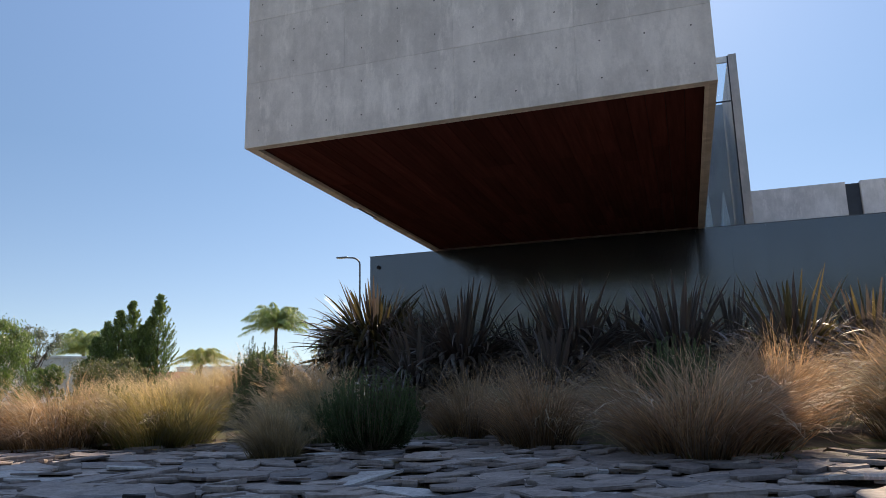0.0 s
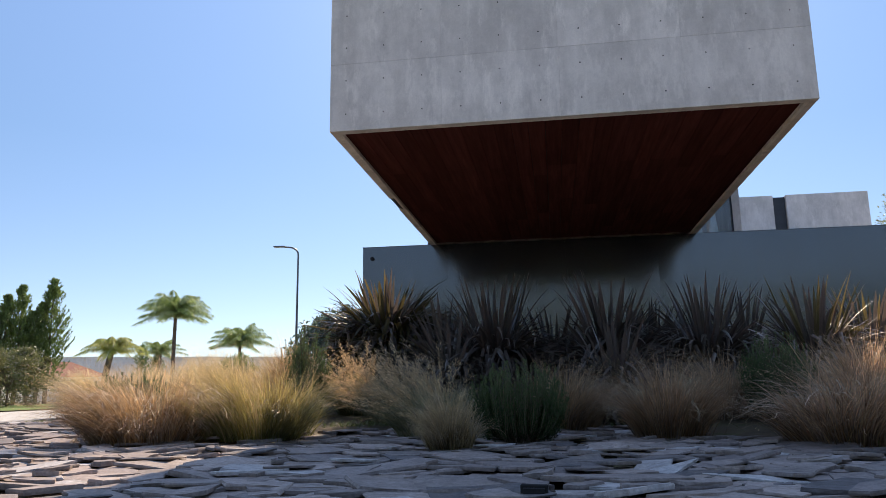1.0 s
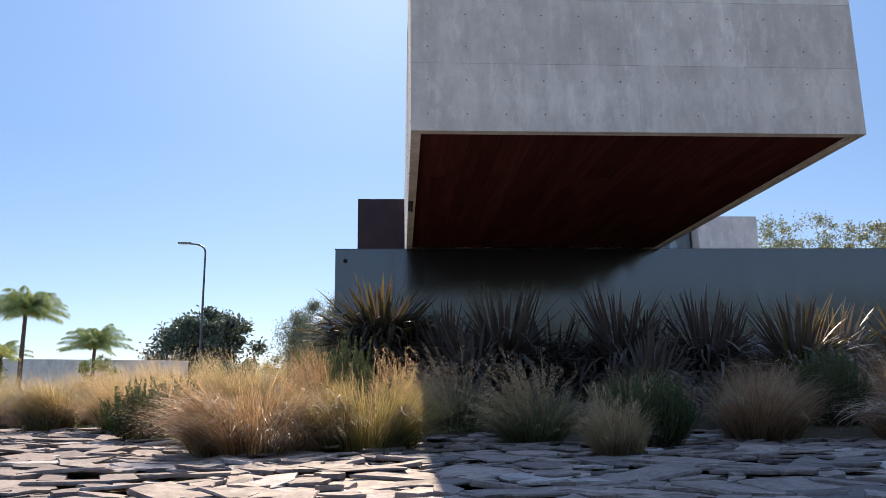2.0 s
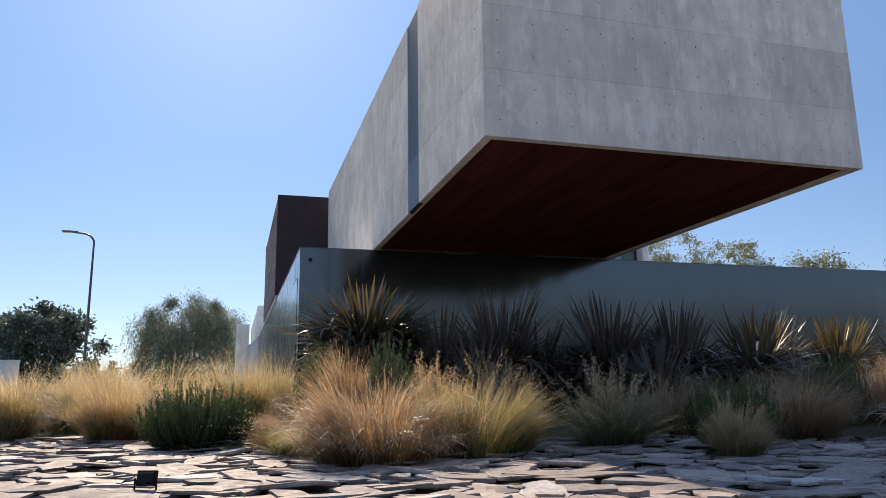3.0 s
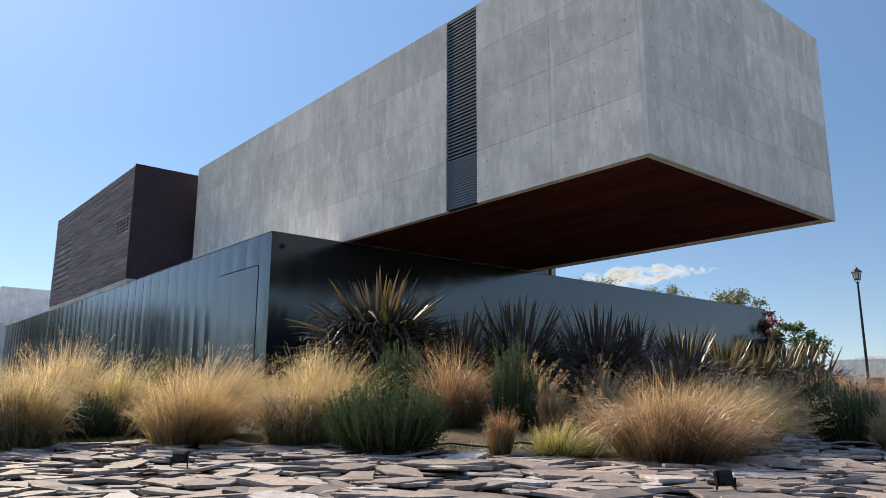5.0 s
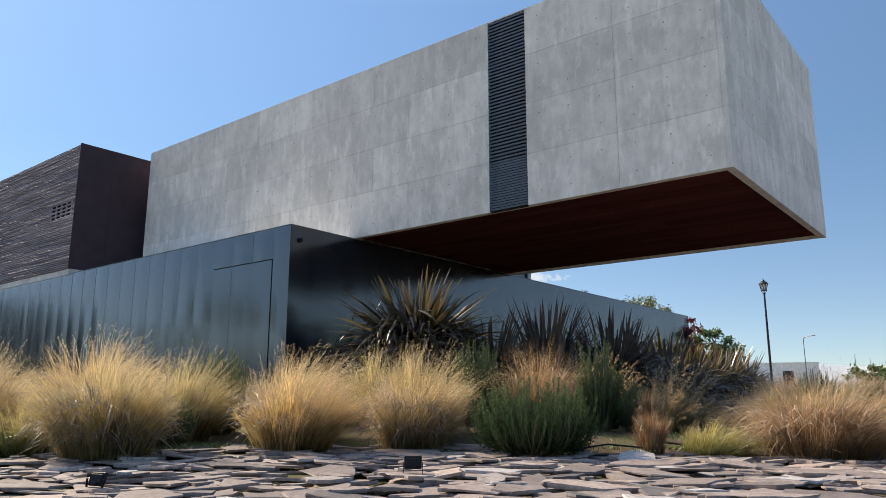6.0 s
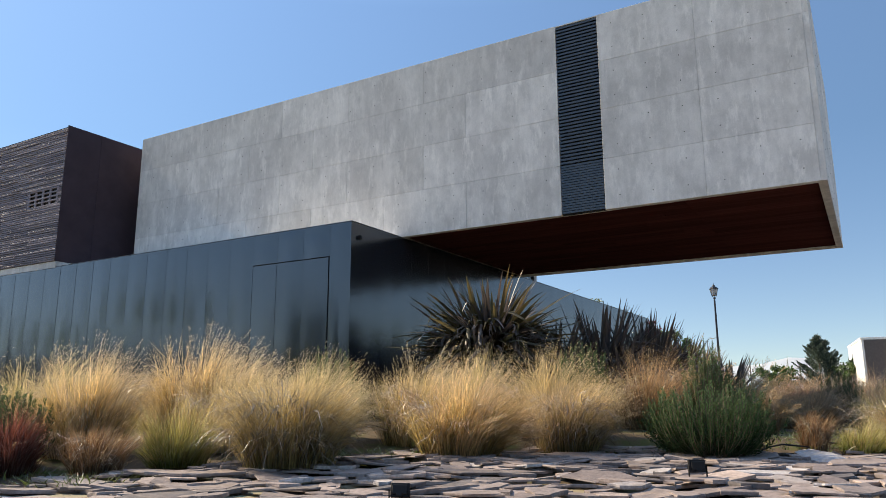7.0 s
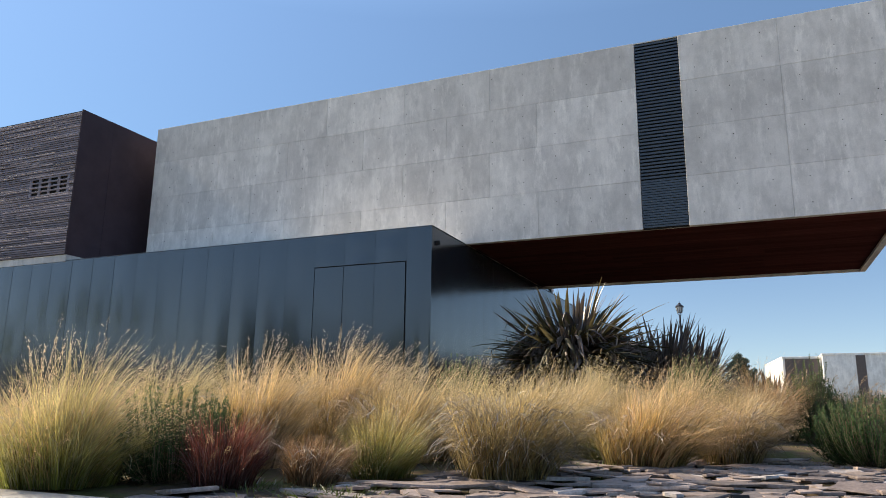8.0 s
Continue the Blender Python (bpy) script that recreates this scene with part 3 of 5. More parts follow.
COURSE = (T - B) / 4
UP = (0, 0, 1)
for r in range(4):
    for a, b in zip((0, 1.73, 3.48, 5.23), (1.73, 3.48, 5.23, 7.0)):
        panel(a, D, B + r * COURSE, b - a, COURSE, (1, 0, 0), UP, side=0.0006, ch=0.002)
    ys = [4.955, 7.24, 9.53, 11.86, 14.2, 16.55, LEN] if r in (0, 2) else [4.955, 8.4, 10.7, 13.0, 15.35, LEN]
    for a, b in [(D, 2.03), (2.03, 4.012)] + list(zip(ys, ys[1:])):
        panel(D, b, B + r * COURSE, b - a, COURSE, (0, -1, 0), UP)
    for a, b in zip((D, 2.4, 4.75, 7.1, 9.45, 11.8, 14.15, 16.5), (2.4, 4.75, 7.1, 9.45, 11.8, 14.15, 16.5, LEN)):
        panel(W - D, a, B + r * COURSE, b - a, COURSE, (0, 1, 0), UP)
bm = bmesh.new()
add_box(bm, 0.1, W - 0.1, 0.1, 0.15, B + 0.003, B + 0.16)
add_box(bm, 0.1, 0.15, 0.15, BY + 0.05, B + 0.003, B + 0.16)
add_box(bm, W - 0.15, W - 0.1, 0.15, BY + 0.05, B + 0.003, B + 0.16)
part("soffit_rim", bm, CONCRETE, house, "concrete rim round the underside")
hole_mesh = bpy.data.meshes.new("tie_hole")
bm = bmesh.new()
bmesh.ops.create_cone(bm, cap_ends=True, segments=8, radius1=0.012, radius2=0.010, depth=0.004)
bm.to_mesh(hole_mesh)
bm.free()
hole_mesh.materials.append(BLACK)
for r in range(8):
    z = B + COURSE * (0.25 + 0.5 * r)
    for i in range(12):
        part("tie_hole", hole_mesh, None, box, "", pose(0.25 + 0.59 * i, -0.001, z, 90, 0, 0))
    for y in [0.35, 1.02, 1.69, 2.36, 3.03, 3.70] + [5.28 + 0.765 * i for i in range(18)]:
        part("tie_hole", hole_mesh, None, box, "", pose(-0.001, y, z, 0, -90, 0))
# roof of the box
part("roof", block(0.02, W - 0.02, 0.02, LEN - 0.02, T - 0.02, T + 0.004), PALE_CONCRETE, house)

# louvre strip
louvre = part("louvre", block(0.07, 0.1, 4.016, 4.951, B + 0.004, T), BLACK, house, "dark metal louvre strip")
slat = bpy.data.meshes.new("slat")
slat.from_pydata([(0.06, 0, -0.018), (0.0, 0, -0.024), (0.0, 0, 0.020), (0.012, 0, 0.024), (0.06, 0.93, -0.018), (0.0, 0.93, -0.024), (0.0, 0.93, 0.020), (0.012, 0.93, 0.024)],
                 [], [(0, 1, 2, 3), (7, 6, 5, 4), (0, 4, 5, 1), (1, 5, 6, 2), (2, 6, 7, 3), (3, 7, 4, 0)])
slat.materials.append(SLAT_METAL)
z = B + 0.05
while z < T - 0.02:
    part("slat", slat, None, louvre, "", pose(0.004, 4.018, z))
    z += 0.056 if z < B + 1.05 else 0.078

# timber soffit
soffit = part("soffit", block(0.15, W - 0.15, 0.15, BY + 0.1, B + 0.09, B + 0.14), BLACK, house, "dark red-brown timber soffit")
plank_rng = random.Random(4)
cols = 26
pw = (W - 0.30) / cols
plank_meshes = {}
for i in range(cols):
    y = 0.15
    while y < BY:
        ln = min(plank_rng.choice((2.4, 3.0, 3.6)), BY + 0.05 - y)
        if BY - (y + ln) < 0.6:
            ln = BY + 0.05 - y
        key = round(ln, 2)
        if key not in plank_meshes:
            plank_meshes[key] = slab_mesh("plank", pw - 0.006, ln - 0.004, 0.03, 0.003)
            plank_meshes[key].materials.append(SOFFIT)
        part("plank", plank_meshes[key], None, soffit, "", frame_at((0.15 + i * pw + pw, y, B + 0.09 - 0.002 * plank_rng.random()), (-1, 0, 0), (0, 1, 0)))
        y += ln

# metal-clad base
base = part("base_volume", block(BX + 0.06, WALL_END - 0.06, BY + 0.06, BASE_END, -0.3, B - 0.06), BLACK, house, "dark blue-grey metal-clad base")
part("roof", block(BX + 0.05, WALL_END - 0.05, BY + 0.05, BASE_END, B - 0.06, B - 0.012), MEMBRANE, house, "pale flat roof of the base")
clad_rng = random.Random(11)


def metal_panel(o, w, h, u, parent=base):
    me = bowed_mesh("metal_panel", w - 0.003, h, 0.045, (clad_rng.uniform(0.005, 0.013) if u[1] else clad_rng.uniform(0.004, 0.009)), (clad_rng.gauss(0.004, 0.003) if u[1] else clad_rng.gauss(0, 0.003)))
    me.materials.append(CLAD)
    part("metal_panel", me, None, parent, "", frame_at(Vector(o) + Vector(u) * 0.0015, u, UP))


DOOR = (9.605, 11.897, 3.72)
metal_panel((BX + 0.05, DOOR[0], -0.3), DOOR[0] - BY - 0.05, B + 0.3, (0, -1, 0))
y = DOOR[1]
third = (DOOR[1] - DOOR[0]) / 3
while y < BASE_END - 0.8:
    metal_panel((BX + 0.05, y + third, -0.3), third, B + 0.3, (0, -1, 0))
    y += third
for i in range(3):
    metal_panel((BX + 0.05, DOOR[0] + third * (i + 1), DOOR[2] + 0.008), third, B - DOOR[2] - 0.008, (0, -1, 0))
door = part("door", block(BX + 0.02, BX + 0.06, DOOR[0] + 0.01, DOOR[1] - 0.01, 0.1, DOOR[2] + 0.01), BLACK, house, "flush metal-clad door with dark joints")
for i in range(3):
    me = bowed_mesh("door_leaf_panel", third - (0.03 if i != 1 else 0.008), DOOR[2] - 0.138, 0.045, clad_rng.uniform(0, 0.004), clad_rng.uniform(-0.004, 0.004))
    me.materials.append(CLAD)
    part("door_leaf_panel", me, None, door, "", frame_at((BX + 0.036, DOOR[0] + third * (i + 1) - (0.022 if i == 2 else 0.004), 0.12), (0, -1, 0), UP))
x = BX
while x < WALL_END - 0.4:
    w = min(0.79, WALL_END - x)
    metal_panel((x, BY + 0.05, -0.3), w, B + 0.3, (1, 0, 0))
    x += 0.79
bm = bmesh.new()
add_box(bm, BX - 0.012, BX + 0.10, BY - 0.012, BASE_END, B + 0.001, B + 0.012)
add_box(bm, BX + 0.10, -0.002, BY - 0.012, BY + 0.10, B + 0.001, B + 0.012)
add_box(bm, W + 0.002, WALL_END, BY - 0.012, BY + 0.10, B + 0.001, B + 0.012)
part("coping", bm, STEEL_GREY, house, "thin metal coping")
bm = bmesh.new()
add_tube(bm, (BX + 0.27, BY - 0.05, 4.12), (BX + 0.27, BY + 0.03, 4.12), 0.05, 0.06, 12)
part("wall_camera", bm, PLASTIC, house, "small round black fitting")

# slatted volume behind
SX, SY0, SY1 = -1.98, 19.77, 31.1
slatted = part("slatted_volume", block(SX + 0.07, 6.5, SY0 + 0.03, SY1, B + 0.17, T - 0.01), BLACK, house, "box clad in weathered horizontal slats")
part("plinth", block(SX + 0.05, 6.5, SY0 + 0.02, SY1, B - 0.02, B + 0.17), PALE_CONCRETE, house, "pale concrete plinth strip")
for i in range(2):
    panel(SX + 0.006 + i * 1.1, SY0 + 0.03, B + 0.17, 1.1 if i == 0 else 4.0, T - B - 0.17, (1, 0, 0), UP, "front_board", slatted, BROWN_CLAD, 0.03)
slat_rng = random.Random(5)
PITCH = 0.064
n_rows = int((T - B - 0.18) / PITCH)
slat_mesh = {}


def timber(y0, y1, z, proud):
    key = (round(y1 - y0, 3), proud)
    if key not in slat_mesh:
        slat_mesh[key] = slab_mesh("timber_slat", y1 - y0, PITCH - 0.014, 0.05 + proud, 0.005)
        slat_mesh[key].materials.append(SLAT_WOOD)
    part("timber_slat", slat_mesh[key], None, slatted, "", frame_at((SX + 0.07, y1, z), (0, -1, 0), UP))


def slat_run(y0, y1, z):
    """One row of slats, in lengths that butt end to end and stand out unevenly."""
    y = y0
    while y < y1 - 0.001:
        end = y + slat_rng.choice((0.9, 1.5, 2.1, 2.7))
        end = y1 if end > y1 - 0.5 else end
        timber(y, end, z, slat_rng.choice((0.0, 0.004, 0.009, 0.016)))
        y = end


VENT_Y0, VENT_Y1, VENT_ROWS = 19.97, 21.56, []
for r in range(n_rows):
    z = B + 0.18 + r * PITCH
    y = SY0 + 0.032
    if 6.345 < z < 6.89:
        VENT_ROWS.append(z)
        slat_run(y, VENT_Y0, z)
        y = VENT_Y1
    if 5.3 < z < 7.4:
        slat_run(y, 28.0, z)
        for k in range(8):
            y = 28.0 + 0.4 * k
            timber(y, min(30.9, y + (0.13 if (r // 2) % 2 else 0.4)), z, 0.0)
        part("vent_rail", block(SX + 0.022, SX + 0.06, 28.0, 30.9, z + PITCH - 0.017, z + PITCH + 0.001), SLAT_WOOD, slatted)
        y = 30.9
    slat_run(y, SY1, z)
# the vent: four rows of four slots between flat bars
v0, v1 = VENT_ROWS[0], VENT_ROWS[-1] + PITCH - 0.014
for k in range(5):
    zc = v0 + 0.025 + (v1 - v0 - 0.05) * k / 4
    part("vent_rail", block(SX + 0.012, SX + 0.045, VENT_Y0, VENT_Y1, zc - 0.025, zc + 0.025, 0.004), SLAT_WOOD, slatted)
    yc = VENT_Y0 + 0.05 + (VENT_Y1 - VENT_Y0 - 0.1) * k / 4
    part("vent_stile", block(SX + 0.016, SX + 0.05, yc - 0.05, yc + 0.05, v0, v1, 0.004), SLAT_WOOD, slatted)

# glazing and fin beside the box, white block behind
part("window_frame", block(W + 0.90, W + 0.93, BY + 0.02, BY + 0.12, B, T + 0.06), DARK_METAL, house)
part("window_frame", block(W + 0.004, W + 0.90, BY + 0.04, BY + 0.10, T - 0.10, T + 0.06), RENDER_WHITE, house)
for z0, z1 in ((B + 0.01, 7.62), (7.65, T - 0.11)):
    part("pane", block(W + 0.004, W + 0.895, BY + 0.06, BY + 0.072, z0, z1), GLASS, house, "clear glass pane").visible_shadow = False
part("window_frame", block(W + 0.004, W + 0.895, BY + 0.05, BY + 0.09, 7.62, 7.65), DARK_METAL, house)
part("fin_wall", block(W + 0.93, W + 1.12, BY + 0.0, 22.3, B + 0.013, T + 0.08, 0.004), GREY_RENDER, house, "slender grey rendered fin wall")
part("inner_wall", block(W + 0.01, W + 0.92, BY + 3.2, BY + 3.3, B, T), GREY_RENDER, house)
for i, (a, b) in enumerate(((0.08, 0.2), (0.42, 0.62))):
    bm = bmesh.new()
    for j in range(5):
        u = a + (b - a) * j / 5
        add_tube(bm, (W + u, BY + 0.35 + 0.02 * (j % 2), B + 0.02), (W + (a + b) / 2, BY + 0.35, B + 1.25 - 0.3 * i), 0.045, 0.01, 6)
    part("curtain", bm, CURTAIN, house, "pale gathered curtain")
part("rear_volume", block(W + 1.12, 12.93, 22.4, 30, B - 0.02, 8.68, 0.01), GREY_RENDER, house, "pale grey rendered rear block")
part("rear_volume", block(13.47, 16.8, 22.4, 30, B - 0.02, 8.68, 0.01), GREY_RENDER, house, "pale grey rendered rear block")
part("window", block(12.94, 13.46, 22.55, 22.6, B - 0.02, 8.62), DARK_METAL, house, "dark vertical window strip")

# ---- plants ----
WIND = (0.06, -0.20)


def heads(rng, P, per, start, length, width, scatter):
    """Spikelets along the upper end of each stalk, nodding with the wind."""
    n, k, _ = P.shape
    f = (start + (1 - start) * rng.uniform(0, 1, (n, per)) ** 0.8) * (k - 1)
    i0 = np.minimum(f.astype(int), k - 2)
    w = (f - i0)[..., None]
    ar = np.arange(n)[:, None]
    c = P[ar, i0] * (1 - w) + P[ar, i0 + 1] * w
    tan = P[ar, i0 + 1] - P[ar, i0]
    tan /= np.maximum(np.linalg.norm(tan, axis=2, keepdims=True), 1e-6)
    c = c + rng.normal(0, scatter, c.shape) + np.array((WIND[0], WIND[1], -0.05)) * scatter * 2.5
    ax = tan + rng.normal(0, 0.30, c.shape) + np.array((WIND[0], WIND[1], -0.25))
    m = n * per
    return quads(rng, c.reshape(-1, 3), ax.reshape(-1, 3), rng.uniform(0.7, 1.3, m) * length, rng.uniform(0.7, 1.3, m) * width)


def grass_clump(name, label, kind, seed, m, group="ornamental grasses"):
    rng = np.random.default_rng(seed)
    k = KINDS[kind]
    h, w, blade = k["h"], k["w"], k["blade"]
    ob = thing(name, label, "grass", m, group)
    P, Wd, S = fan_blades(rng, k["n"], h * k.get("body", 0.92), w, blade, k["lean"], k["curl"], k["spread"], k["tufts"], wind=WIND, kink=k.get("kink", 0.12))
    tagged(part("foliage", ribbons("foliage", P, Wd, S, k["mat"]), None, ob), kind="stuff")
    if k.get("stalks"):
        P, Wd, S = fan_blades(rng, k["stalks"], h * 1.0, w, blade * 0.6, k["lean"] * 0.92, k["curl"] * 0.6, k["spread"], k["tufts"], low=0.66, wind=(WIND[0] * 1.3, WIND[1] * 1.3), kink=0.07)
        per, start, length, width, scatter = k["heads"]
        part("plumage", ribbons("plumage", P, Wd, S, SEED, heads(rng, P, per, start, length, width, scatter)), None, ob, "pale feathery seed stalks")
    if k.get("shag"):
        P, Wd, S = shag(rng, k["shag"], h, w, blade * 1.5)
        tagged(part("thatch", ribbons("dead_skirt", P, Wd, S, DEAD if k.get("dead") else STRAW), None, ob, "matted dead straw at the foot"), "matted dead straw at the foot", kind="stuff")
    if k.get("fresh"):
        P, Wd, S = fan_blades(rng, k["fresh"], h * 0.34, w * 0.8, blade, 1.2, 0.3, 0.2, 20, foot=0.36)
        part("young_blades", ribbons("young_blades", P, Wd, S, LAWN), None, ob, "fresh green young blades")
    return ob


def rosemary_bush(label, height, width, n, seed, m, upright=False):
    """Many upright sprigs like bottle brushes, crowded; the needle colour paints inner shade low down and lit tips."""
    rng = np.random.default_rng(seed)
    ob = thing("rosemary_bush", label, "shrub", m, "rosemary bushes")
    a = rng.uniform(0, 2 * math.pi, n)
    lean = (0.40 if upright else 1.15) * rng.uniform(0, 1, n) ** 0.55
    L = rng.uniform(0.70, 1.10, n) / np.sqrt((np.sin(lean) / (width * 0.5)) ** 2 + (np.cos(lean) / height) ** 2)
    k = 7
    s = np.linspace(0, 1, k)[None, :]
    th = lean[:, None] * (1.25 - 1.1 * s ** 1.1) + rng.normal(0, 0.10, (n, 1)) * s
    az = a[:, None] + rng.normal(0, 0.35, (n, 1)) * s
    step = (L / (k - 1))[:, None, None] * np.stack((np.sin(th) * np.cos(az), np.sin(th) * np.sin(az), np.cos(th)), 2)
    P = np.concatenate((np.zeros((n, 1, 3)), np.cumsum(step[:, :-1], 1)), 1)
    rr = width * 0.22 * np.sqrt(rng.uniform(0, 1, n))
    P[..., 0] += (rr * np.cos(a))[:, None]
    P[..., 1] += (rr * np.sin(a))[:, None]
    S = np.repeat(np.stack((np.cos(a + 1.5), np.sin(a + 1.5), 0 * a), 1)[:, None], k, 1)
    Wd = np.full((n, k), 0.008)
    part("branchwork", ribbons("stems", P, Wd, S, WOODY), None, ob)
    per = 84
    s = 1 - 0.75 * rng.uniform(0, 1, (n, per)) ** 1.25
    pos = s * (k - 1)
    i0 = np.minimum(pos.astype(int), k - 2)
    f = (pos - i0)[..., None]
    ar = np.arange(n)[:, None]
    c = P[ar, i0] * (1 - f) + P[ar, i0 + 1] * f
    tan = P[ar, i0 + 1] - P[ar, i0]
    tan /= np.maximum(np.linalg.norm(tan, axis=2, keepdims=True), 1e-6)
    side = rng.normal(0, 1, c.shape)
    side -= tan * (side * tan).sum(2, keepdims=True)
    side /= np.maximum(np.linalg.norm(side, axis=2, keepdims=True), 1e-6)
    c = c + side * 0.006
    ax = tan * 1.0 + side * 0.75
    size = (1.15 - 0.55 * s).reshape(-1)
    q = quads(rng, c.reshape(-1, 3), ax.reshape(-1, 3), rng.uniform(0.040, 0.055, n * per) * size, rng.uniform(0.011, 0.016, n * per))
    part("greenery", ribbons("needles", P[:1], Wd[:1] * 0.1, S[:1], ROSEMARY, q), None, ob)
    return ob


def flax_leaf(seed, bend):
    """One sword-shaped leaf, folded along its middle, about 1 m long, arching towards +x."""
    rng = random.Random(seed)
    k, vs, fs = 8, [], []
    ang, x, z = radians(rng.uniform(2, 8)), 0.0, 0.0
    snap = rng.randint(4, 6)
    for i in range(k + 1):
        s = i / k
        w = 0.030 * (0.55 + 0.9 * s - 1.42 * s ** 3) + 0.001
        fold = 0.35 * w
        nx, nz = math.cos(ang), -math.sin(ang)
        vs += [(x + fold * nx, -w, z + fold * nz), (x, 0, z), (x + fold * nx, w, z + fold * nz)]
        x, z = x + math.sin(ang) / k, z + math.cos(ang) / k
        ang += bend / k * (0.4 + 1.6 * s) + (bend * 0.5 if i == snap and bend > 1.0 else 0)
    for i in range(k):
        a = i * 3
        fs += [(a, a + 1, a + 4, a + 3), (a + 1, a + 2, a + 5, a + 4)]
    me = bpy.data.meshes.new("leaf")
    me.from_pydata(vs, [], fs)
    return me


FLAX_LEAVES = []
for gold in (False, True):
    row = []
    for i, bend in enumerate((0.12, 0.28, 0.5, 0.8, 1.2, 1.65, 2.1)):
        me = flax_leaf(i + 10 * gold, bend)
        me.materials.append(FLAX_GOLD_LIT if gold else FLAX)
        row.append(me)
    FLAX_LEAVES.append(row)


def inner_leaves(seed, n, material):
    """The crowded and hanging leaves round a flax plant's heart, for a plant 1 m high with its crown at 0."""
    rng = random.Random(seed)
    vs, fs = [], []
    for i in range(n):
        me = rng.choice(FLAX_LEAVES[0][1:])
        a, tilt = rng.uniform(0, 360), rng.triangular(8, 125, 58)
        ln = rng.uniform(0.34, 0.62)
        m = pose(0, 0, 0, 0, 0, a) @ Matrix.Translation((rng.uniform(0, 0.10), 0, rng.uniform(-0.06, 0.04))) @ pose(0, 0, 0, 0, tilt, 0) @ pose(0, 0, 0, 0, 0, rng.uniform(-35, 35)) @ Matrix.Diagonal((ln, ln * 1.0, ln, 1))
        b = len(vs)
        vs += [tuple(m @ v.co) for v in me.vertices]
        fs += [tuple(b + k for k in p.vertices) for p in me.polygons]
    me = bpy.data.meshes.new("inner_leaves")
    me.from_pydata(vs, [], fs)
    me.materials.append(material)
    return me


INNER = [inner_leaves(5, 420, FLAX), inner_leaves(6, 420, FLAX_GOLD_LIT)]


def flax_plant(label, x, y, height, n, seed, gold=0.0, lift=0.36, mound=False):
    rng = random.Random(seed)
    ob = thing("flax_plant", label, "plant", pose(x, y, soil_z(x, y) - 0.02), "flax plants along the wall")
    crown = lift * height
    bm = bmesh.new()
    add_tube(bm, (0, 0, 0), (0, 0, crown + 0.05), 0.16, 0.10, 10)
    part("stub", bm, BARK, ob)
    for i in range(int(n * 4.4)):
        a = rng.uniform(0, 360)
        erect = rng.random() < (0.06 if mound else 0.11)
        tilt = rng.triangular(0, 30, 12) if erect else rng.triangular(10, 112, 66 if mound else 54)
        kind = min(6, max(0, int(rng.triangular(0, 3, 1) if erect else rng.triangular(1, 7, min(6.5, 3.2 + tilt / 22)))))
        ln = height * (1.06 - lift) * (rng.uniform(0.84, 1.05) if erect else rng.uniform(0.62, 0.94))
        wide = rng.uniform(0.8, 1.25) * 1.4 / ln
        rad = 0.3 * rng.random() * height / 2.6
        # steep leaves turn yellow more often: sunlight painted onto the plant's top
        me = FLAX_LEAVES[1 if rng.random() < gold * (1.3 - tilt / 112) else 0][kind]
        m = Matrix.Translation((rad * math.cos(radians(a)), rad * math.sin(radians(a)), crown)) @ pose(0, 0, 0, 0, 0, a) @ pose(0, 0, 0, 0, tilt, 0) @ pose(0, 0, 0, 0, 0, rng.uniform(-25, 25)) @ Matrix.Diagonal((ln, ln * wide, ln, 1))
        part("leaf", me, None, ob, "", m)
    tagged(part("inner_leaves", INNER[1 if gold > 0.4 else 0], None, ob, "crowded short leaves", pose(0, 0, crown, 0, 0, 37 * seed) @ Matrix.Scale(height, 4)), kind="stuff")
    # second set of inner leaves in the painted sunlit yellow
    if mound:
        tagged(part("outer_leaves", INNER[1], None, ob, "crowded leaves arching outwards, painted in sunlit yellow", pose(0, 0, crown, 0, 0, 200) @ Matrix.Diagonal((height * 1.12, height * 1.12, height * 1.05, 1))), kind="stuff")
    return ob


GOLD_L = "golden dry grass clump with feathery seed stalks"
TAN_L = "tan dry grass clump arching outwards"
protos = {}


def put_grass(kind, x, y, height, width, turn=0):
    """One clump; later ones of a kind are copies, sized and turned."""
    z = soil_z(x, y) - 0.03 if y > lerp_line(BED_EDGE, x) else dip(x, y)
    if kind not in protos:
        protos[kind] = made = grass_clump("grass_clump", KINDS[kind]["label"], kind, len(protos) + 3, Matrix.Identity(4))
    else:
        made = copy_thing(protos[kind], Matrix.Identity(4))
    k = width * (1.06 if "gold" in kind else 1.18) / KINDS[kind]["w"]
    made.matrix_basis = pose(x, y, z, 0, 0, turn % 90 - 45) @ Matrix.Diagonal((k, k, (height - west(x)) / KINDS[kind]["h"], 1))
    return made


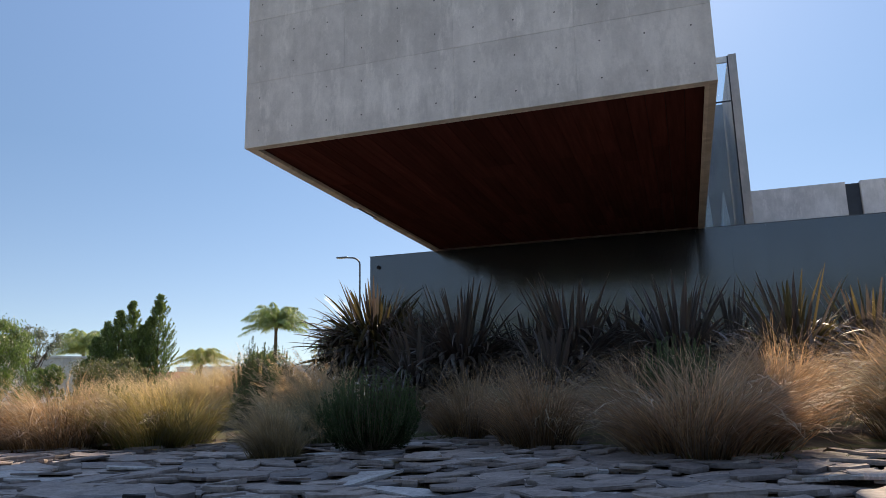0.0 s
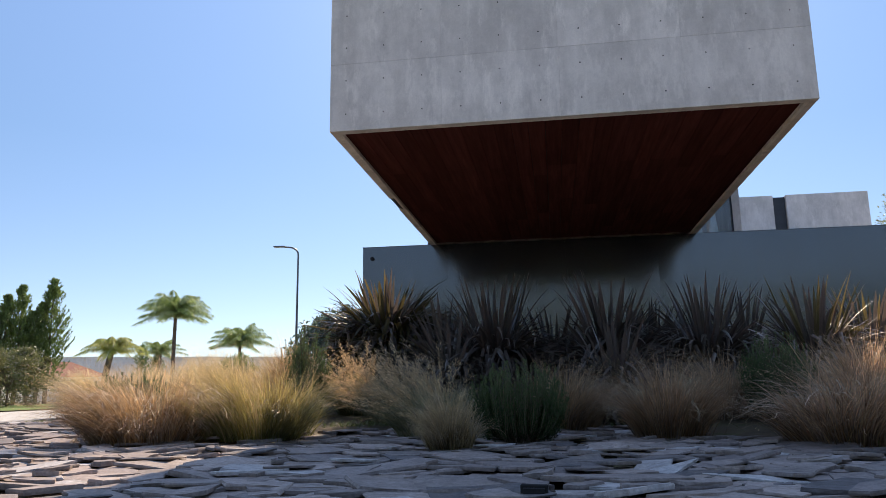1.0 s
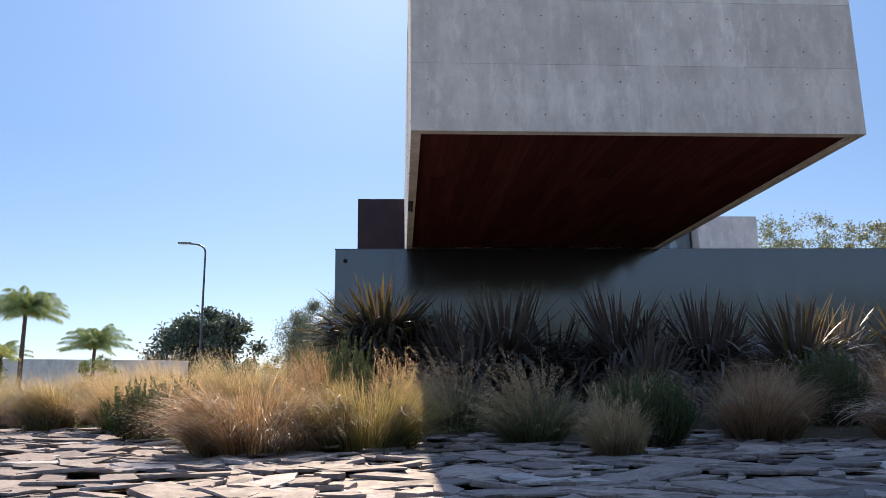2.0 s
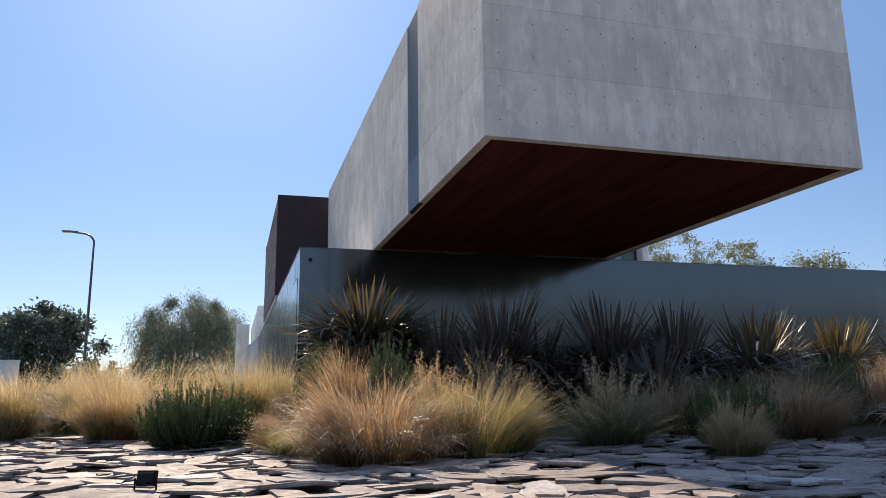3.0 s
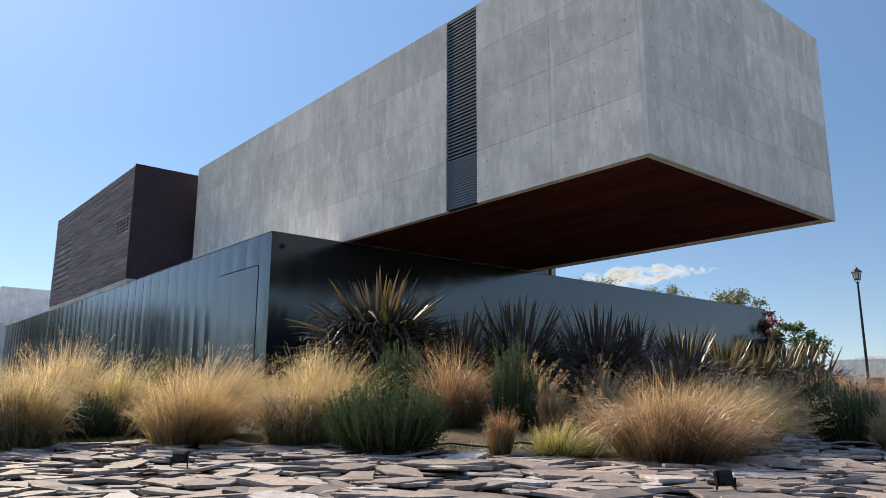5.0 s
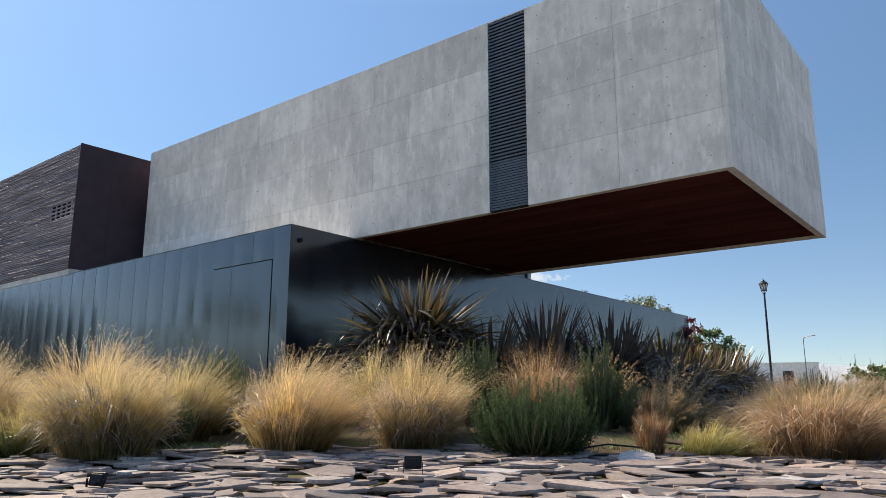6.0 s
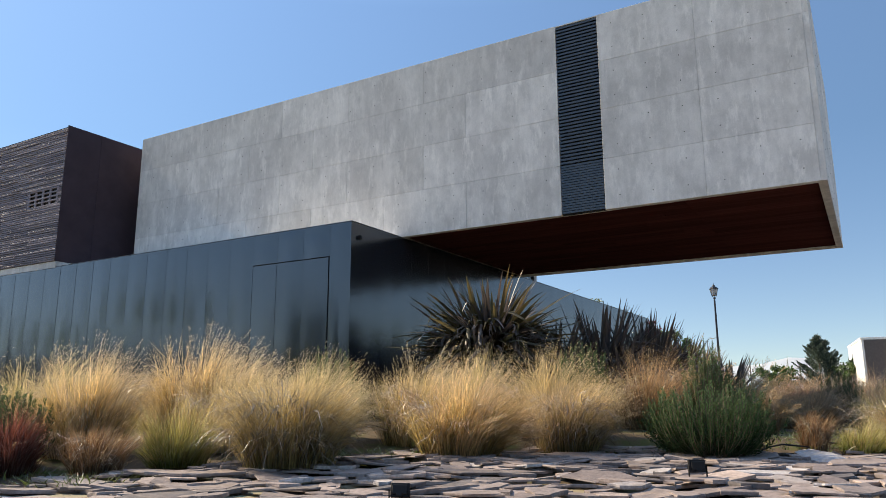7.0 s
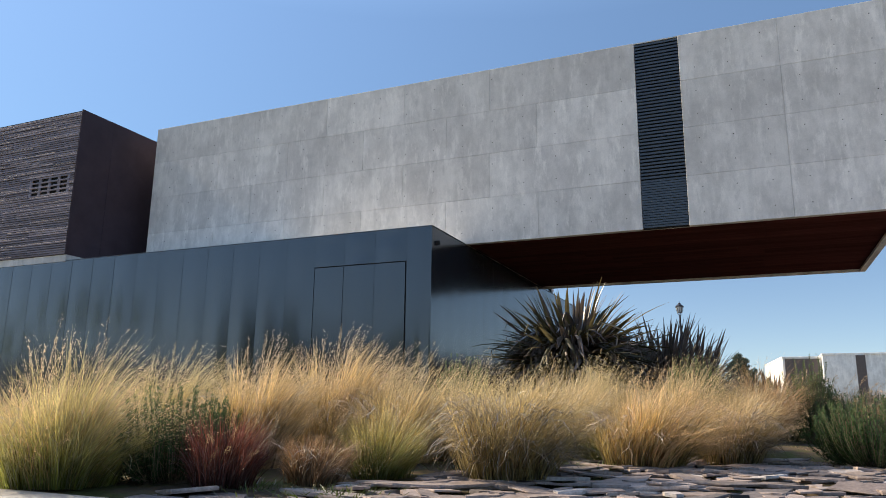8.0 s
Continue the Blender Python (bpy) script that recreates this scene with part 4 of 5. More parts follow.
PANICLE = (12, 0.78, 0.024, 0.0065, 0.007)
PLUME = (64, 0.60, 0.050, 0.0045, 0.012)
KINDS = {
    "gold": dict(label=GOLD_L, mat=GOLD, h=1.4, w=1.6, n=2500, blade=0.0092, lean=1.0, curl=0.7, spread=0.10, tufts=44, stalks=820, kink=0.27, heads=PANICLE, shag=220, fresh=160),
    "gold_b": dict(label=GOLD_L, mat=GOLD, h=1.4, w=1.6, n=2500, blade=0.0092, lean=1.1, curl=0.9, spread=0.11, tufts=38, stalks=800, kink=0.27, heads=PANICLE, shag=260),
    "gold_skirt": dict(label="golden grass clump over a matted grey dead skirt", mat=GOLD, h=1.3, w=1.7, n=2500, blade=0.0092, lean=1.0, curl=0.8, spread=0.11, tufts=46, stalks=820, kink=0.27, heads=PANICLE, shag=950, dead=True),
    "gold_far": dict(label=GOLD_L, mat=GOLD, h=1.4, w=1.6, n=1300, blade=0.010, lean=1.0, curl=0.6, spread=0.14, tufts=22, stalks=170, heads=(9, 0.70, 0.03, 0.009, 0.02), shag=60),
    "tan": dict(label=TAN_L, mat=TAN, h=1.15, w=1.9, n=3900, blade=0.0062, lean=1.2, curl=1.5, spread=0.09, tufts=64, stalks=260, heads=(7, 0.75, 0.022, 0.005, 0.012), shag=620, body=1.0, kink=0.16),
    "tan_b": dict(label=TAN_L, mat=TAN, h=1.2, w=1.4, n=2700, blade=0.0066, lean=1.05, curl=1.2, spread=0.10, tufts=44, stalks=160, heads=(7, 0.75, 0.022, 0.005, 0.012), shag=240, body=1.0, kink=0.16),
    "olive": dict(label="olive and straw coloured fountain of fine grass", mat=OLIVE_GRASS, h=1.2, w=1.7, n=3300, blade=0.006, lean=1.15, curl=0.4, spread=0.12, tufts=40, stalks=260, heads=(7, 0.78, 0.022, 0.005, 0.010), shag=160, body=0.98, kink=0.06),
    "lime": dict(label="yellow-green tuft of fine grass", mat=LIME_GRASS, h=0.85, w=0.9, n=1600, blade=0.006, lean=1.0, curl=0.4, spread=0.13, tufts=26, stalks=120, heads=(7, 0.75, 0.02, 0.005, 0.010), fresh=260, kink=0.07),
    "meadow": dict(label="yellow-green grass clump with nodding pale seed heads", mat=LIME_GRASS, h=1.4, w=1.5, n=2900, blade=0.0075, lean=0.9, curl=0.6, spread=0.12, tufts=40, stalks=520, heads=PANICLE, shag=120, kink=0.18),
    "feather": dict(label="pale feather grass tuft with silky tips", mat=FEATHER, h=0.65, w=0.8, n=2300, blade=0.0045, lean=1.3, curl=1.0, spread=0.14, tufts=30, stalks=26, heads=PLUME, body=0.8),
    "plume": dict(label="grey-green grass with pale silky plumes", mat=PLUME_LEAF, h=1.1, w=1.1, n=2300, blade=0.006, lean=0.95, curl=0.5, spread=0.14, tufts=30, stalks=130, heads=PLUME, shag=60, body=0.72),
    "red": dict(label="red-brown fountain grass with pale tails", mat=RED_GRASS, h=0.6, w=0.9, n=1700, blade=0.0075, lean=1.1, curl=0.6, spread=0.14, tufts=30, stalks=16, heads=(60, 0.78, 0.016, 0.005, 0.008), body=0.92),
    "brown": dict(label="rusty brown tuft of dry grass", mat=BROWN_GRASS, h=0.6, w=0.8, n=1300, blade=0.007, lean=1.0, curl=0.9, spread=0.12, tufts=24, stalks=40, heads=(8, 0.7, 0.02, 0.006, 0.012), shag=120),
}
PLANTING = [
    ("tan", -1.9, -1.35, 1.2, 1.85, 0), ("olive", -0.6, -0.9, 1.22, 1.8, 30), ("feather", 2.1, -2.35, 0.9, 0.72, 0), ("plume", 1.6, -0.4, 1.15, 1.15, 0),
    ("lime", -2.55, -0.2, 0.55, 0.95, 40), ("brown", -2.95, 0.42, 0.8, 0.42, 10), ("gold_skirt", -7.4, 5.6, 1.38, 1.55, 0), ("gold", -5.4, 4.4, 1.35, 1.5, 20),
    ("gold_b", -4.6, 5.6, 1.5, 1.6, 80), ("gold", -3.25, 4.1, 1.5, 1.5, 190), ("gold_skirt", -4.15, 3.4, 1.25, 1.3, 100), ("red", -9.38, 7.9, 0.85, 0.78, 0),
    ("brown", -8.65, 7.3, 0.68, 0.75, 50), ("lime", -7.8, 7.0, 1.0, 0.9, 0), ("gold_b", -6.1, 8.7, 1.8, 1.8, 10), ("gold_far", -5.1, 12.6, 1.14, 1.8, 250),
    ("gold_b", -7.4, 10.6, 1.5, 1.8, 300), ("meadow", -9.9, 9.5, 1.5, 1.45, 20), ("gold", -6.6, 7.4, 1.5, 1.4, 60), ("tan_b", -1.55, 3.0, 1.5, 1.1, 0),
    ("tan_b", 6.4, -1.7, 1.15, 1.9, 60), ("tan", 9.0, -0.7, 1.5, 2.4, 200), ("tan_b", 4.6, -0.6, 1.15, 1.2, 130), ("tan_b", 3.35, 0.9, 1.15, 1.3, 250),
    ("plume", 0.7, 1.7, 1.25, 1.2, 90), ("plume", -0.2, 2.6, 1.2, 1.0, 200), ("tan_b", 7.3, 0.4, 1.3, 1.4, 20), ("tan_b", 9.2, 1.6, 1.3, 1.5, 90), ("tan", 10.8, 0.6, 1.2, 1.8, 40),
    ("tan_b", 12.2, 2.4, 1.2, 1.5, 200), ("gold_b", 14.0, 1.2, 1.2, 1.6, 0), ("tan_b", 5.6, 1.2, 1.1, 1.2, 300), ("lime", -4.9, 5.0, 0.7, 0.8, 0),
    ("gold_far", -8.2, 12.8, 1.06, 1.7, 140), ("gold_far", -6.3, 14.8, 1.1, 1.8, 200), ("gold_far", -4.2, 15.4, 1.06, 1.7, 30), ("gold_far", -8.4, 16.8, 1.06, 1.8, 90),
    ("gold_far", -5.8, 18.2, 1.1, 1.8, 280), ("gold_b", -3.6, 9.6, 1.06, 1.6, 50), ("gold_far", -8.3, 20.5, 1.06, 1.9, 10), ("gold_far", -5.0, 21.8, 1.06, 1.9, 160),
    ("gold_far", -7.0, 24.6, 1.06, 1.9, 220), ("gold_far", -4.0, 26.5, 1.06, 1.9, 70), ("gold_far", -8.3, 28.5, 1.06, 1.9, 20), ("gold_far", -5.6, 31, 1.06, 1.9, 300), ("brown", -1.15, 1.2, 1.0, 0.4, 80),
    ("gold_b", -7.9, 8.7, 1.55, 1.4, 10), ("gold", -5.6, 6.9, 1.5, 1.3, 140), ("olive", -3.1, 6.6, 1.3, 1.3, 10), ("gold", -2.6, 5.6, 1.45, 1.3, 100),
]
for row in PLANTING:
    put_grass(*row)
ROS_L = "dense dark green rosemary bush with upright sprigs"
ros = rosemary_bush(ROS_L, 0.90, 1.5, 420, 21, pose(-3.9, 1.55, -0.04))
ros_up = rosemary_bush("tall upright rosemary sprigs, grey green", 1.5, 0.75, 210, 22, pose(-1.0, 2.1, soil_z(-1, 2.1) - 0.05), True)
for x, y, s, h, up, turn in ((2.8, -1.4, 0.70, 0.98, False, 40), (-4.7, 7.2, 0.6, 1.5, False, 90), (-9.15, 8.75, 0.85, 1.05, False, 200), (-1.85, 4.0, 0.6, 1.5, False, 10), (6.2, 0.4, 0.6, 1.25, False, 130),
                             (9.4, -0.7, 0.75, 1.1, False, 250), (13.2, 0.2, 0.9, 1.1, False, 70), (-0.9, 1.6, 0.7, 0.85, True, 120), (3.4, 2.2, 0.5, 0.8, False, 10), (10.6, -1.9, 0.7, 0.9, False, 10), (-6.2, 6.3, 0.5, 0.8, False, 80)):
    src, h0 = (ros_up, 1.5) if up else (ros, 1.0)
    copy_thing(src, pose(x, y, soil_z(x, y) - 0.04 if y > lerp_line(BED_EDGE, x) else dip(x, y), 0, 0, turn) @ Matrix.Diagonal((s, s, h / h0, 1)))
FLAX_L = "dark bronze flax plant with long sword-shaped leaves"
GOLD_FLAX_L = "flax plant with yellow sword leaves, sunlight painted into their colour"
for i, (x, y, h, n, gold) in enumerate(((-0.6, 6.4, 2.95, 150, 0.32), (0.9, 5.6, 2.3, 60, 0.0), (2.0, 4.9, 2.6, 80, 0.0), (4.3, 4.5, 2.55, 75, 0.0), (6.2, 4.9, 2.4, 75, 0.0), (8.1, 4.6, 2.3, 65, 0.35),
                                        (3.2, 5.9, 2.2, 50, 0.0), (5.3, 6.0, 2.2, 50, 0.0), (7.2, 6.1, 2.3, 50, 0.0), (9.5, 5.7, 2.3, 60, 0.2), (11.0, 5.1, 2.2, 80, 0.85), (13.4, 5.3, 2.1, 70, 0.7),
                                        (15.6, 5.5, 2.4, 60, 0.5), (17.8, 5.8, 2.4, 60, 0.5), (4.25, 2.6, 1.6, 55, 0.0), (20.0, 6.0, 2.4, 50, 0.4), (1.2, 4.2, 1.8, 45, 0.0))):
    flax_plant(GOLD_FLAX_L if gold > 0.1 else FLAX_L, x, y, h, n, 40 + i, gold, 0.46 if i == 0 else 0.3, i == 0)

# low green weeds between the clumps
rng = np.random.default_rng(8)
spots = [(-6.3, 4.6), (-6.0, 5.6), (-6.6, 6.2), (-6.0, 4.9), (-5.2, 3.7), (-6.6, 5.4), (-3.2, 1.4), (-2.7, 0.5), (-4.9, 3.6), (-3.5, 2.4), (-8.5, 6.3), (-7.0, 5.0), (4.1, 2.0), (5.4, -1.2), (7.6, -1.9), (7.0, -1.9), (8.2, -2.1), (3.9, 1.6), (0.2, 1.2), (-1.8, 0.6), (-5.6, 4.3), (-9.1, 7.0), (2.6, 0.6)]
allP, allW, allS = [], [], []
for x, y in spots:
    P, Wd, S = blades(rng, 300, 0.75, 0.15, 1.0, 0.5, 0.012, k=4, tufts=16)
    P[..., 0] += x
    P[..., 1] += y
    P[..., 2] += soil_z(x, y) - 0.02
    allP.append(P), allW.append(Wd), allS.append(S)
tagged(part("weeds", ribbons("weeds", np.concatenate(allP), np.concatenate(allW), np.concatenate(allS), LAWN), None), "low bright green weeds on the soil", "weeds", kind="stuff")

# ---- floodlights and hose ----


def floodlight(x, y, z, turn, tilt=0):
    ob = thing("floodlight", "small black floodlight on a bracket among the slates", "floodlight", pose(x, y, z, 0, 0, turn) @ Matrix.Scale(0.82, 4), "garden floodlights")
    bm = bmesh.new()
    add_box(bm, -0.1, 0.1, -0.022, 0.022, 0.055, 0.20, 0.008)
    add_box(bm, -0.08, 0.08, 0.018, 0.045, 0.08, 0.175, 0.006)
    part("housing", bm, PLASTIC, ob, "", pose(0, 0, 0, tilt))
    part("glass", block(-0.082, 0.082, -0.027, -0.0225, 0.073, 0.183), PLASTIC, ob, "dark glass front", pose(0, 0, 0, tilt))
    bm = bmesh.new()
    for sx in (-1, 1):
        add_box(bm, sx * 0.108 - 0.004, sx * 0.108 + 0.004, -0.012, 0.012, -0.01, 0.13)
    add_box(bm, -0.104, 0.104, -0.012, 0.012, -0.012, -0.004)
    part("bracket", bm, PLASTIC, ob)
    part("junction_box", block(-0.03, 0.03, 0.022, 0.05, 0.06, 0.09, 0.004), PLASTIC, ob, "", pose(0, 0, 0, tilt))
    return ob


for x, y, z, turn, tilt in ((-4.08, -3.16, -0.03, 160, 12), (-6.70, 1.16, -0.02, 130, 8), (-8.69, 3.17, -0.14, 110, 20), (3.1, -5.55, -0.14, 175, 5)):
    floodlight(x, y, z, turn, tilt)
curve = bpy.data.curves.new("irrigation_hose", "CURVE")
curve.dimensions, curve.bevel_depth, curve.bevel_resolution = "3D", 0.011, 2
sp = curve.splines.new("POLY")
pts = [(-3.9 + 0.2 * i, 0.95 - 0.11 * i + 0.05 * math.sin(i * 1.3), 0.06 + 0.05 * math.sin(i * 0.8) ** 2) for i in range(13)]
sp.points.add(len(pts) - 1)
for p, c in zip(sp.points, pts):
    p.co = (*c, 1)
hose = new("irrigation_hose", curve)
curve.materials.append(PLASTIC)
tagged(hose, "thin black irrigation hose lying on the soil", "hose")

# ---- street furniture ----


def cobra_lamp(x, y, height, reach, turn, label):
    ob = thing("street_lamp", label, "street lamp", pose(x, y, ROAD_Z, 0, 0, turn))
    bm = bmesh.new()
    add_tube(bm, (0, 0, 0), (0, 0, height * 0.94), 0.075, 0.042, 12)
    r = 0.5
    prev = Vector((0, 0, height * 0.94))
    for i in range(1, 8):
        a = math.pi / 2 * i / 7
        cur = Vector((-(r - r * math.cos(a)), 0, height * 0.94 + r * math.sin(a) * 0.8))
        add_tube(bm, prev, cur, 0.045, 0.042, 8)
        prev = cur
    add_tube(bm, prev, prev + Vector((-(reach - r), 0, 0.03)), 0.042, 0.036, 8)
    part("pole", bm, STEEL_GREY, ob)
    part("base_plate", block(-0.18, 0.18, -0.18, 0.18, 0, 0.03, 0.006), STEEL_GREY, ob)
    head = part("lamp_head", block(-0.34, 0.3, -0.1, 0.1, -0.03, 0.05, 0.025), STEEL_GREY, ob, "", pose(prev.x - (reach - r) - 0.1, 0, prev.z + 0.03))
    part("lens", block(-0.28, 0.1, -0.07, 0.07, -0.042, -0.031), LENS, head)
    return ob


cobra_lamp(-9.63, 24.83, 8.05, 0.86, 6, "grey curved street lamp with a flat head")
cobra_lamp(87.9, 18.5, 8.3, 1.7, 50, "distant grey curved street lamp")


def lantern_post(x, y, height):
    ob = thing("lantern_post", "black iron lantern post with a glazed lantern", "street lamp", pose(x, y, ROAD_Z))
    bm = bmesh.new()
    add_tube(bm, (0, 0, 0), (0, 0, 0.9), 0.12, 0.085, 12)
    add_tube(bm, (0, 0, 0.9), (0, 0, 1.0), 0.11, 0.07, 12)
    add_tube(bm, (0, 0, 1.0), (0, 0, height - 0.80), 0.066, 0.045, 12)
    add_tube(bm, (0, 0, height - 0.84), (0, 0, height - 0.79), 0.07, 0.07, 12)
    part("post", bm, STEEL_BLACK, ob)
    bm = bmesh.new()
    for i in range(4):
        a = math.pi / 2 * i + 0.4
        add_tube(bm, (0.03 * math.cos(a), 0.03 * math.sin(a), height - 0.79), (0.14 * math.cos(a), 0.14 * math.sin(a), height - 0.68), 0.012, 0.012, 5)
    add_tube(bm, (0, 0, height - 0.68), (0, 0, height - 0.65), 0.13, 0.14, 8)
    add_tube(bm, (0, 0, height - 0.34), (0, 0, height - 0.31), 0.24, 0.24, 8)
    for za, zb, ra, rb in ((0.31, 0.24, 0.22, 0.17), (0.24, 0.17, 0.17, 0.06), (0.17, 0.12, 0.08, 0.06), (0.12, 0.0, 0.025, 0.006)):
        add_tube(bm, (0, 0, height - za), (0, 0, height - zb), ra, rb, 8)
    for i in range(8):
        a = math.pi / 4 * i
        add_tube(bm, (0.13 * math.cos(a), 0.13 * math.sin(a), height - 0.66), (0.205 * math.cos(a), 0.205 * math.sin(a), height - 0.33), 0.011, 0.011, 5)
    lan = part("lantern", bm, STEEL_BLACK, ob)
    bm = bmesh.new()
    add_tube(bm, (0, 0, height - 0.65), (0, 0, height - 0.34), 0.118, 0.19, 8)
    part("panes", bm, LENS, lan, "frosted lantern panes")
    return ob


lantern_post(26.3, 6.57, 6.74)

# ---- trees ----


def limb_set(bm, rng, base, height, n, spread, r0):
    add_tube(bm, base, (base[0], base[1], height * 0.45), r0, r0 * 0.7, 10)
    tips = []
    for i in range(n):
        a = 2 * math.pi * (i + rng.random() * 0.6) / n
        z0 = height * rng.uniform(0.25, 0.45)
        mid = Vector((math.cos(a) * spread * 0.3, math.sin(a) * spread * 0.3, z0 + (height - z0) * 0.4))
        tip = Vector((math.cos(a) * spread * rng.uniform(0.55, 0.8), math.sin(a) * spread * rng.uniform(0.55, 0.8), height * rng.uniform(0.72, 0.95)))
        add_tube(bm, (0, 0, z0), mid, r0 * 0.45, r0 * 0.3, 7)
        add_tube(bm, mid, tip, r0 * 0.3, r0 * 0.08, 6)
        tips += [tip, mid.lerp(tip, 0.6)]
    return tips


def leafy_tree(name, label, x, y, height, spread, n_leaf, size, material, seed, weep=0.0, low=0.3, trunk=0.16, clumps=46, base_z=None, category="tree"):
    rng, nr = random.Random(seed), np.random.default_rng(seed)
    ob = thing(name, label, category, pose(x, y, ROAD_Z if base_z is None else base_z))
    bm = bmesh.new()
    tips = limb_set(bm, rng, (0, 0, 0), height * 0.9, 9, spread, trunk)
    part("trunk", bm, BARK, ob, smooth=True)
    cen = [tuple(t) for t in tips]
    while len(cen) < clumps:
        a, r, u = rng.uniform(0, 2 * math.pi), math.sqrt(rng.random()), rng.random()
        z = height * (low + (0.94 - low) * u)
        cap = math.sqrt(max(0.05, 1 - ((u - 0.42) / 0.62) ** 2))
        cen.append((math.cos(a) * r * spread * cap, math.sin(a) * r * spread * cap, z))
    cen = np.array(cen)
    pick = nr.integers(0, len(cen), n_leaf)
    rad = nr.uniform(0.10, 0.26, len(cen))[pick] * spread
    off = nr.normal(0, 0.42, (n_leaf, 3)) * rad[:, None]
    off[:, 2] *= 0.8
    c = cen[pick] + off
    if weep:
        c[:, 2] -= weep * nr.uniform(0, 1, n_leaf) * (np.hypot(c[:, 0], c[:, 1]) / spread) ** 2 * height * 0.6
    ax = nr.normal(0, 1, (n_leaf, 3)) + np.array((0, 0, -2.5 * weep - 0.2))
    c[:, 2] = np.maximum(c[:, 2], 0.2)
    q = quads(nr, c, ax, nr.uniform(0.7, 1.3, n_leaf) * size, nr.uniform(0.7, 1.3, n_leaf) * size * (0.45 if weep == 0 else 0.25))
    part("crown", ribbons("crown", np.zeros((1, 2, 3)) + np.array((0, 0, height * 0.5)), np.full((1, 2), 0.001), np.ones((1, 2, 3)), material, q), None, ob)
    return ob


def conifer(label, x, y, height, radius, n, seed, lobes=((0, 0, 1.0),), name="conifer", material=CONIFER_LEAF, up=0.9, base_z=None):
    nr = np.random.default_rng(seed)
    ob = thing(name, label, "tree", pose(x, y, ROAD_Z if base_z is None else base_z))
    bm = bmesh.new()
    cs, ax = [], []
    for lx, ly, s in lobes:
        add_tube(bm, (lx, ly, 0), (lx, ly, height * s * 0.9), 0.16, 0.02, 8)
        k = n // len(lobes)
        sprays = 150
        f = nr.uniform(0, 1, sprays) ** 0.8
        a = nr.uniform(0, 2 * math.pi, sprays)
        r = radius * s * (1 - f) ** 0.75 * nr.uniform(0.55, 1.12, sprays) + 0.06
        tip = np.stack((lx + r * np.cos(a), ly + r * np.sin(a), height * s * (0.05 + 0.90 * f) + r * 0.75 * up), 1)
        root = np.stack((lx + r * 0.25 * np.cos(a), ly + r * 0.25 * np.sin(a), tip[:, 2] - r * 0.8 * up), 1)
        pick, t = nr.integers(0, sprays, k), nr.uniform(0.1, 1.05, k)[:, None]
        c = root[pick] * (1 - t) + tip[pick] * t + nr.normal(0, 0.09, (k, 3)) * (1.2 - t) * radius * 0.5
        cs.append(c)
        ax.append((tip - root)[pick] * 0.8 + nr.normal(0, 0.45, (k, 3)) + np.array((0, 0, 0.35 * up)))
    part("trunk", bm, BARK, ob)
    c = np.concatenate(cs)
    c[:, 2] = np.maximum(c[:, 2], 0.1)
    q = quads(nr, c, np.concatenate(ax), nr.uniform(0.16, 0.34, len(c)) * min(radius, 1.4) * 0.62, nr.uniform(0.07, 0.13, len(c)) * min(radius, 1.4) * 0.5)
    part("crown", ribbons("crown", np.zeros((1, 2, 3)), np.full((1, 2), 0.001), np.ones((1, 2, 3)), material, q), None, ob)
    return ob


def palm(x, y, trunk_h, frond, n, seed, droop=1.0, label="palm tree with a slim grey trunk and drooping fronds", lean=0.0, material=PALM_LEAF):
    rng, nr = random.Random(seed), np.random.default_rng(seed)
    ob = thing("palm_tree", label, "palm", pose(x, y, ROAD_Z), "palm trees across the street")
    bm = bmesh.new()
    k = 9
    for i in range(k):
        a, b = i / k, (i + 1) / k
        add_tube(bm, (lean * a * a, 0, trunk_h * a), (lean * b * b, 0, trunk_h * b + 0.02), 0.23 - 0.07 * a, 0.21 - 0.07 * b + (0.02 if i == k - 1 else 0), 10)
    part("trunk", bm, BARK, ob)
    top = np.array((lean, 0, trunk_h))
    for i in range(n):
        a = 2 * math.pi * (i * 0.382 + rng.random() * 0.05)
        el = radians(80 - 82 * (i / n))
        L = frond * rng.uniform(0.85, 1.1)
        s = np.linspace(0, 1, 9)
        out = L * (s * math.cos(el) * 0.82 + 0.26 * s * s)
        zz = L * (s * math.sin(el) - (0.30 + 0.26 * math.sin(max(el, 0.0))) * rng.uniform(0.8, 1.15) * droop * s ** 2.3)
        mid = np.stack((top[0] + out * math.cos(a), top[1] + out * math.sin(a), top[2] + zz), 1)
        side = np.array((-math.sin(a), math.cos(a), 0.0))
        leaf_n = 300
        t = nr.uniform(0.12, 1.0, leaf_n)
        c = np.stack([np.interp(t, s, mid[:, j]) for j in range(3)], 1)
        sgn = np.where(nr.random(leaf_n) < 0.5, -1.0, 1.0)[:, None]
        ax = side * sgn * 0.8 + np.array((math.cos(a) * 0.5, math.sin(a) * 0.5, -0.95)) + nr.normal(0, 0.18, (leaf_n, 3))
        q = quads(nr, c, ax, frond * 0.30 * (1.15 - t * 0.6), frond * 0.0075)
        P = mid[None]
        part("frond", ribbons("frond", P, np.full((1, 9), 0.03), np.broadcast_to(side, (1, 9, 3)), material, q), None, ob)
    return ob


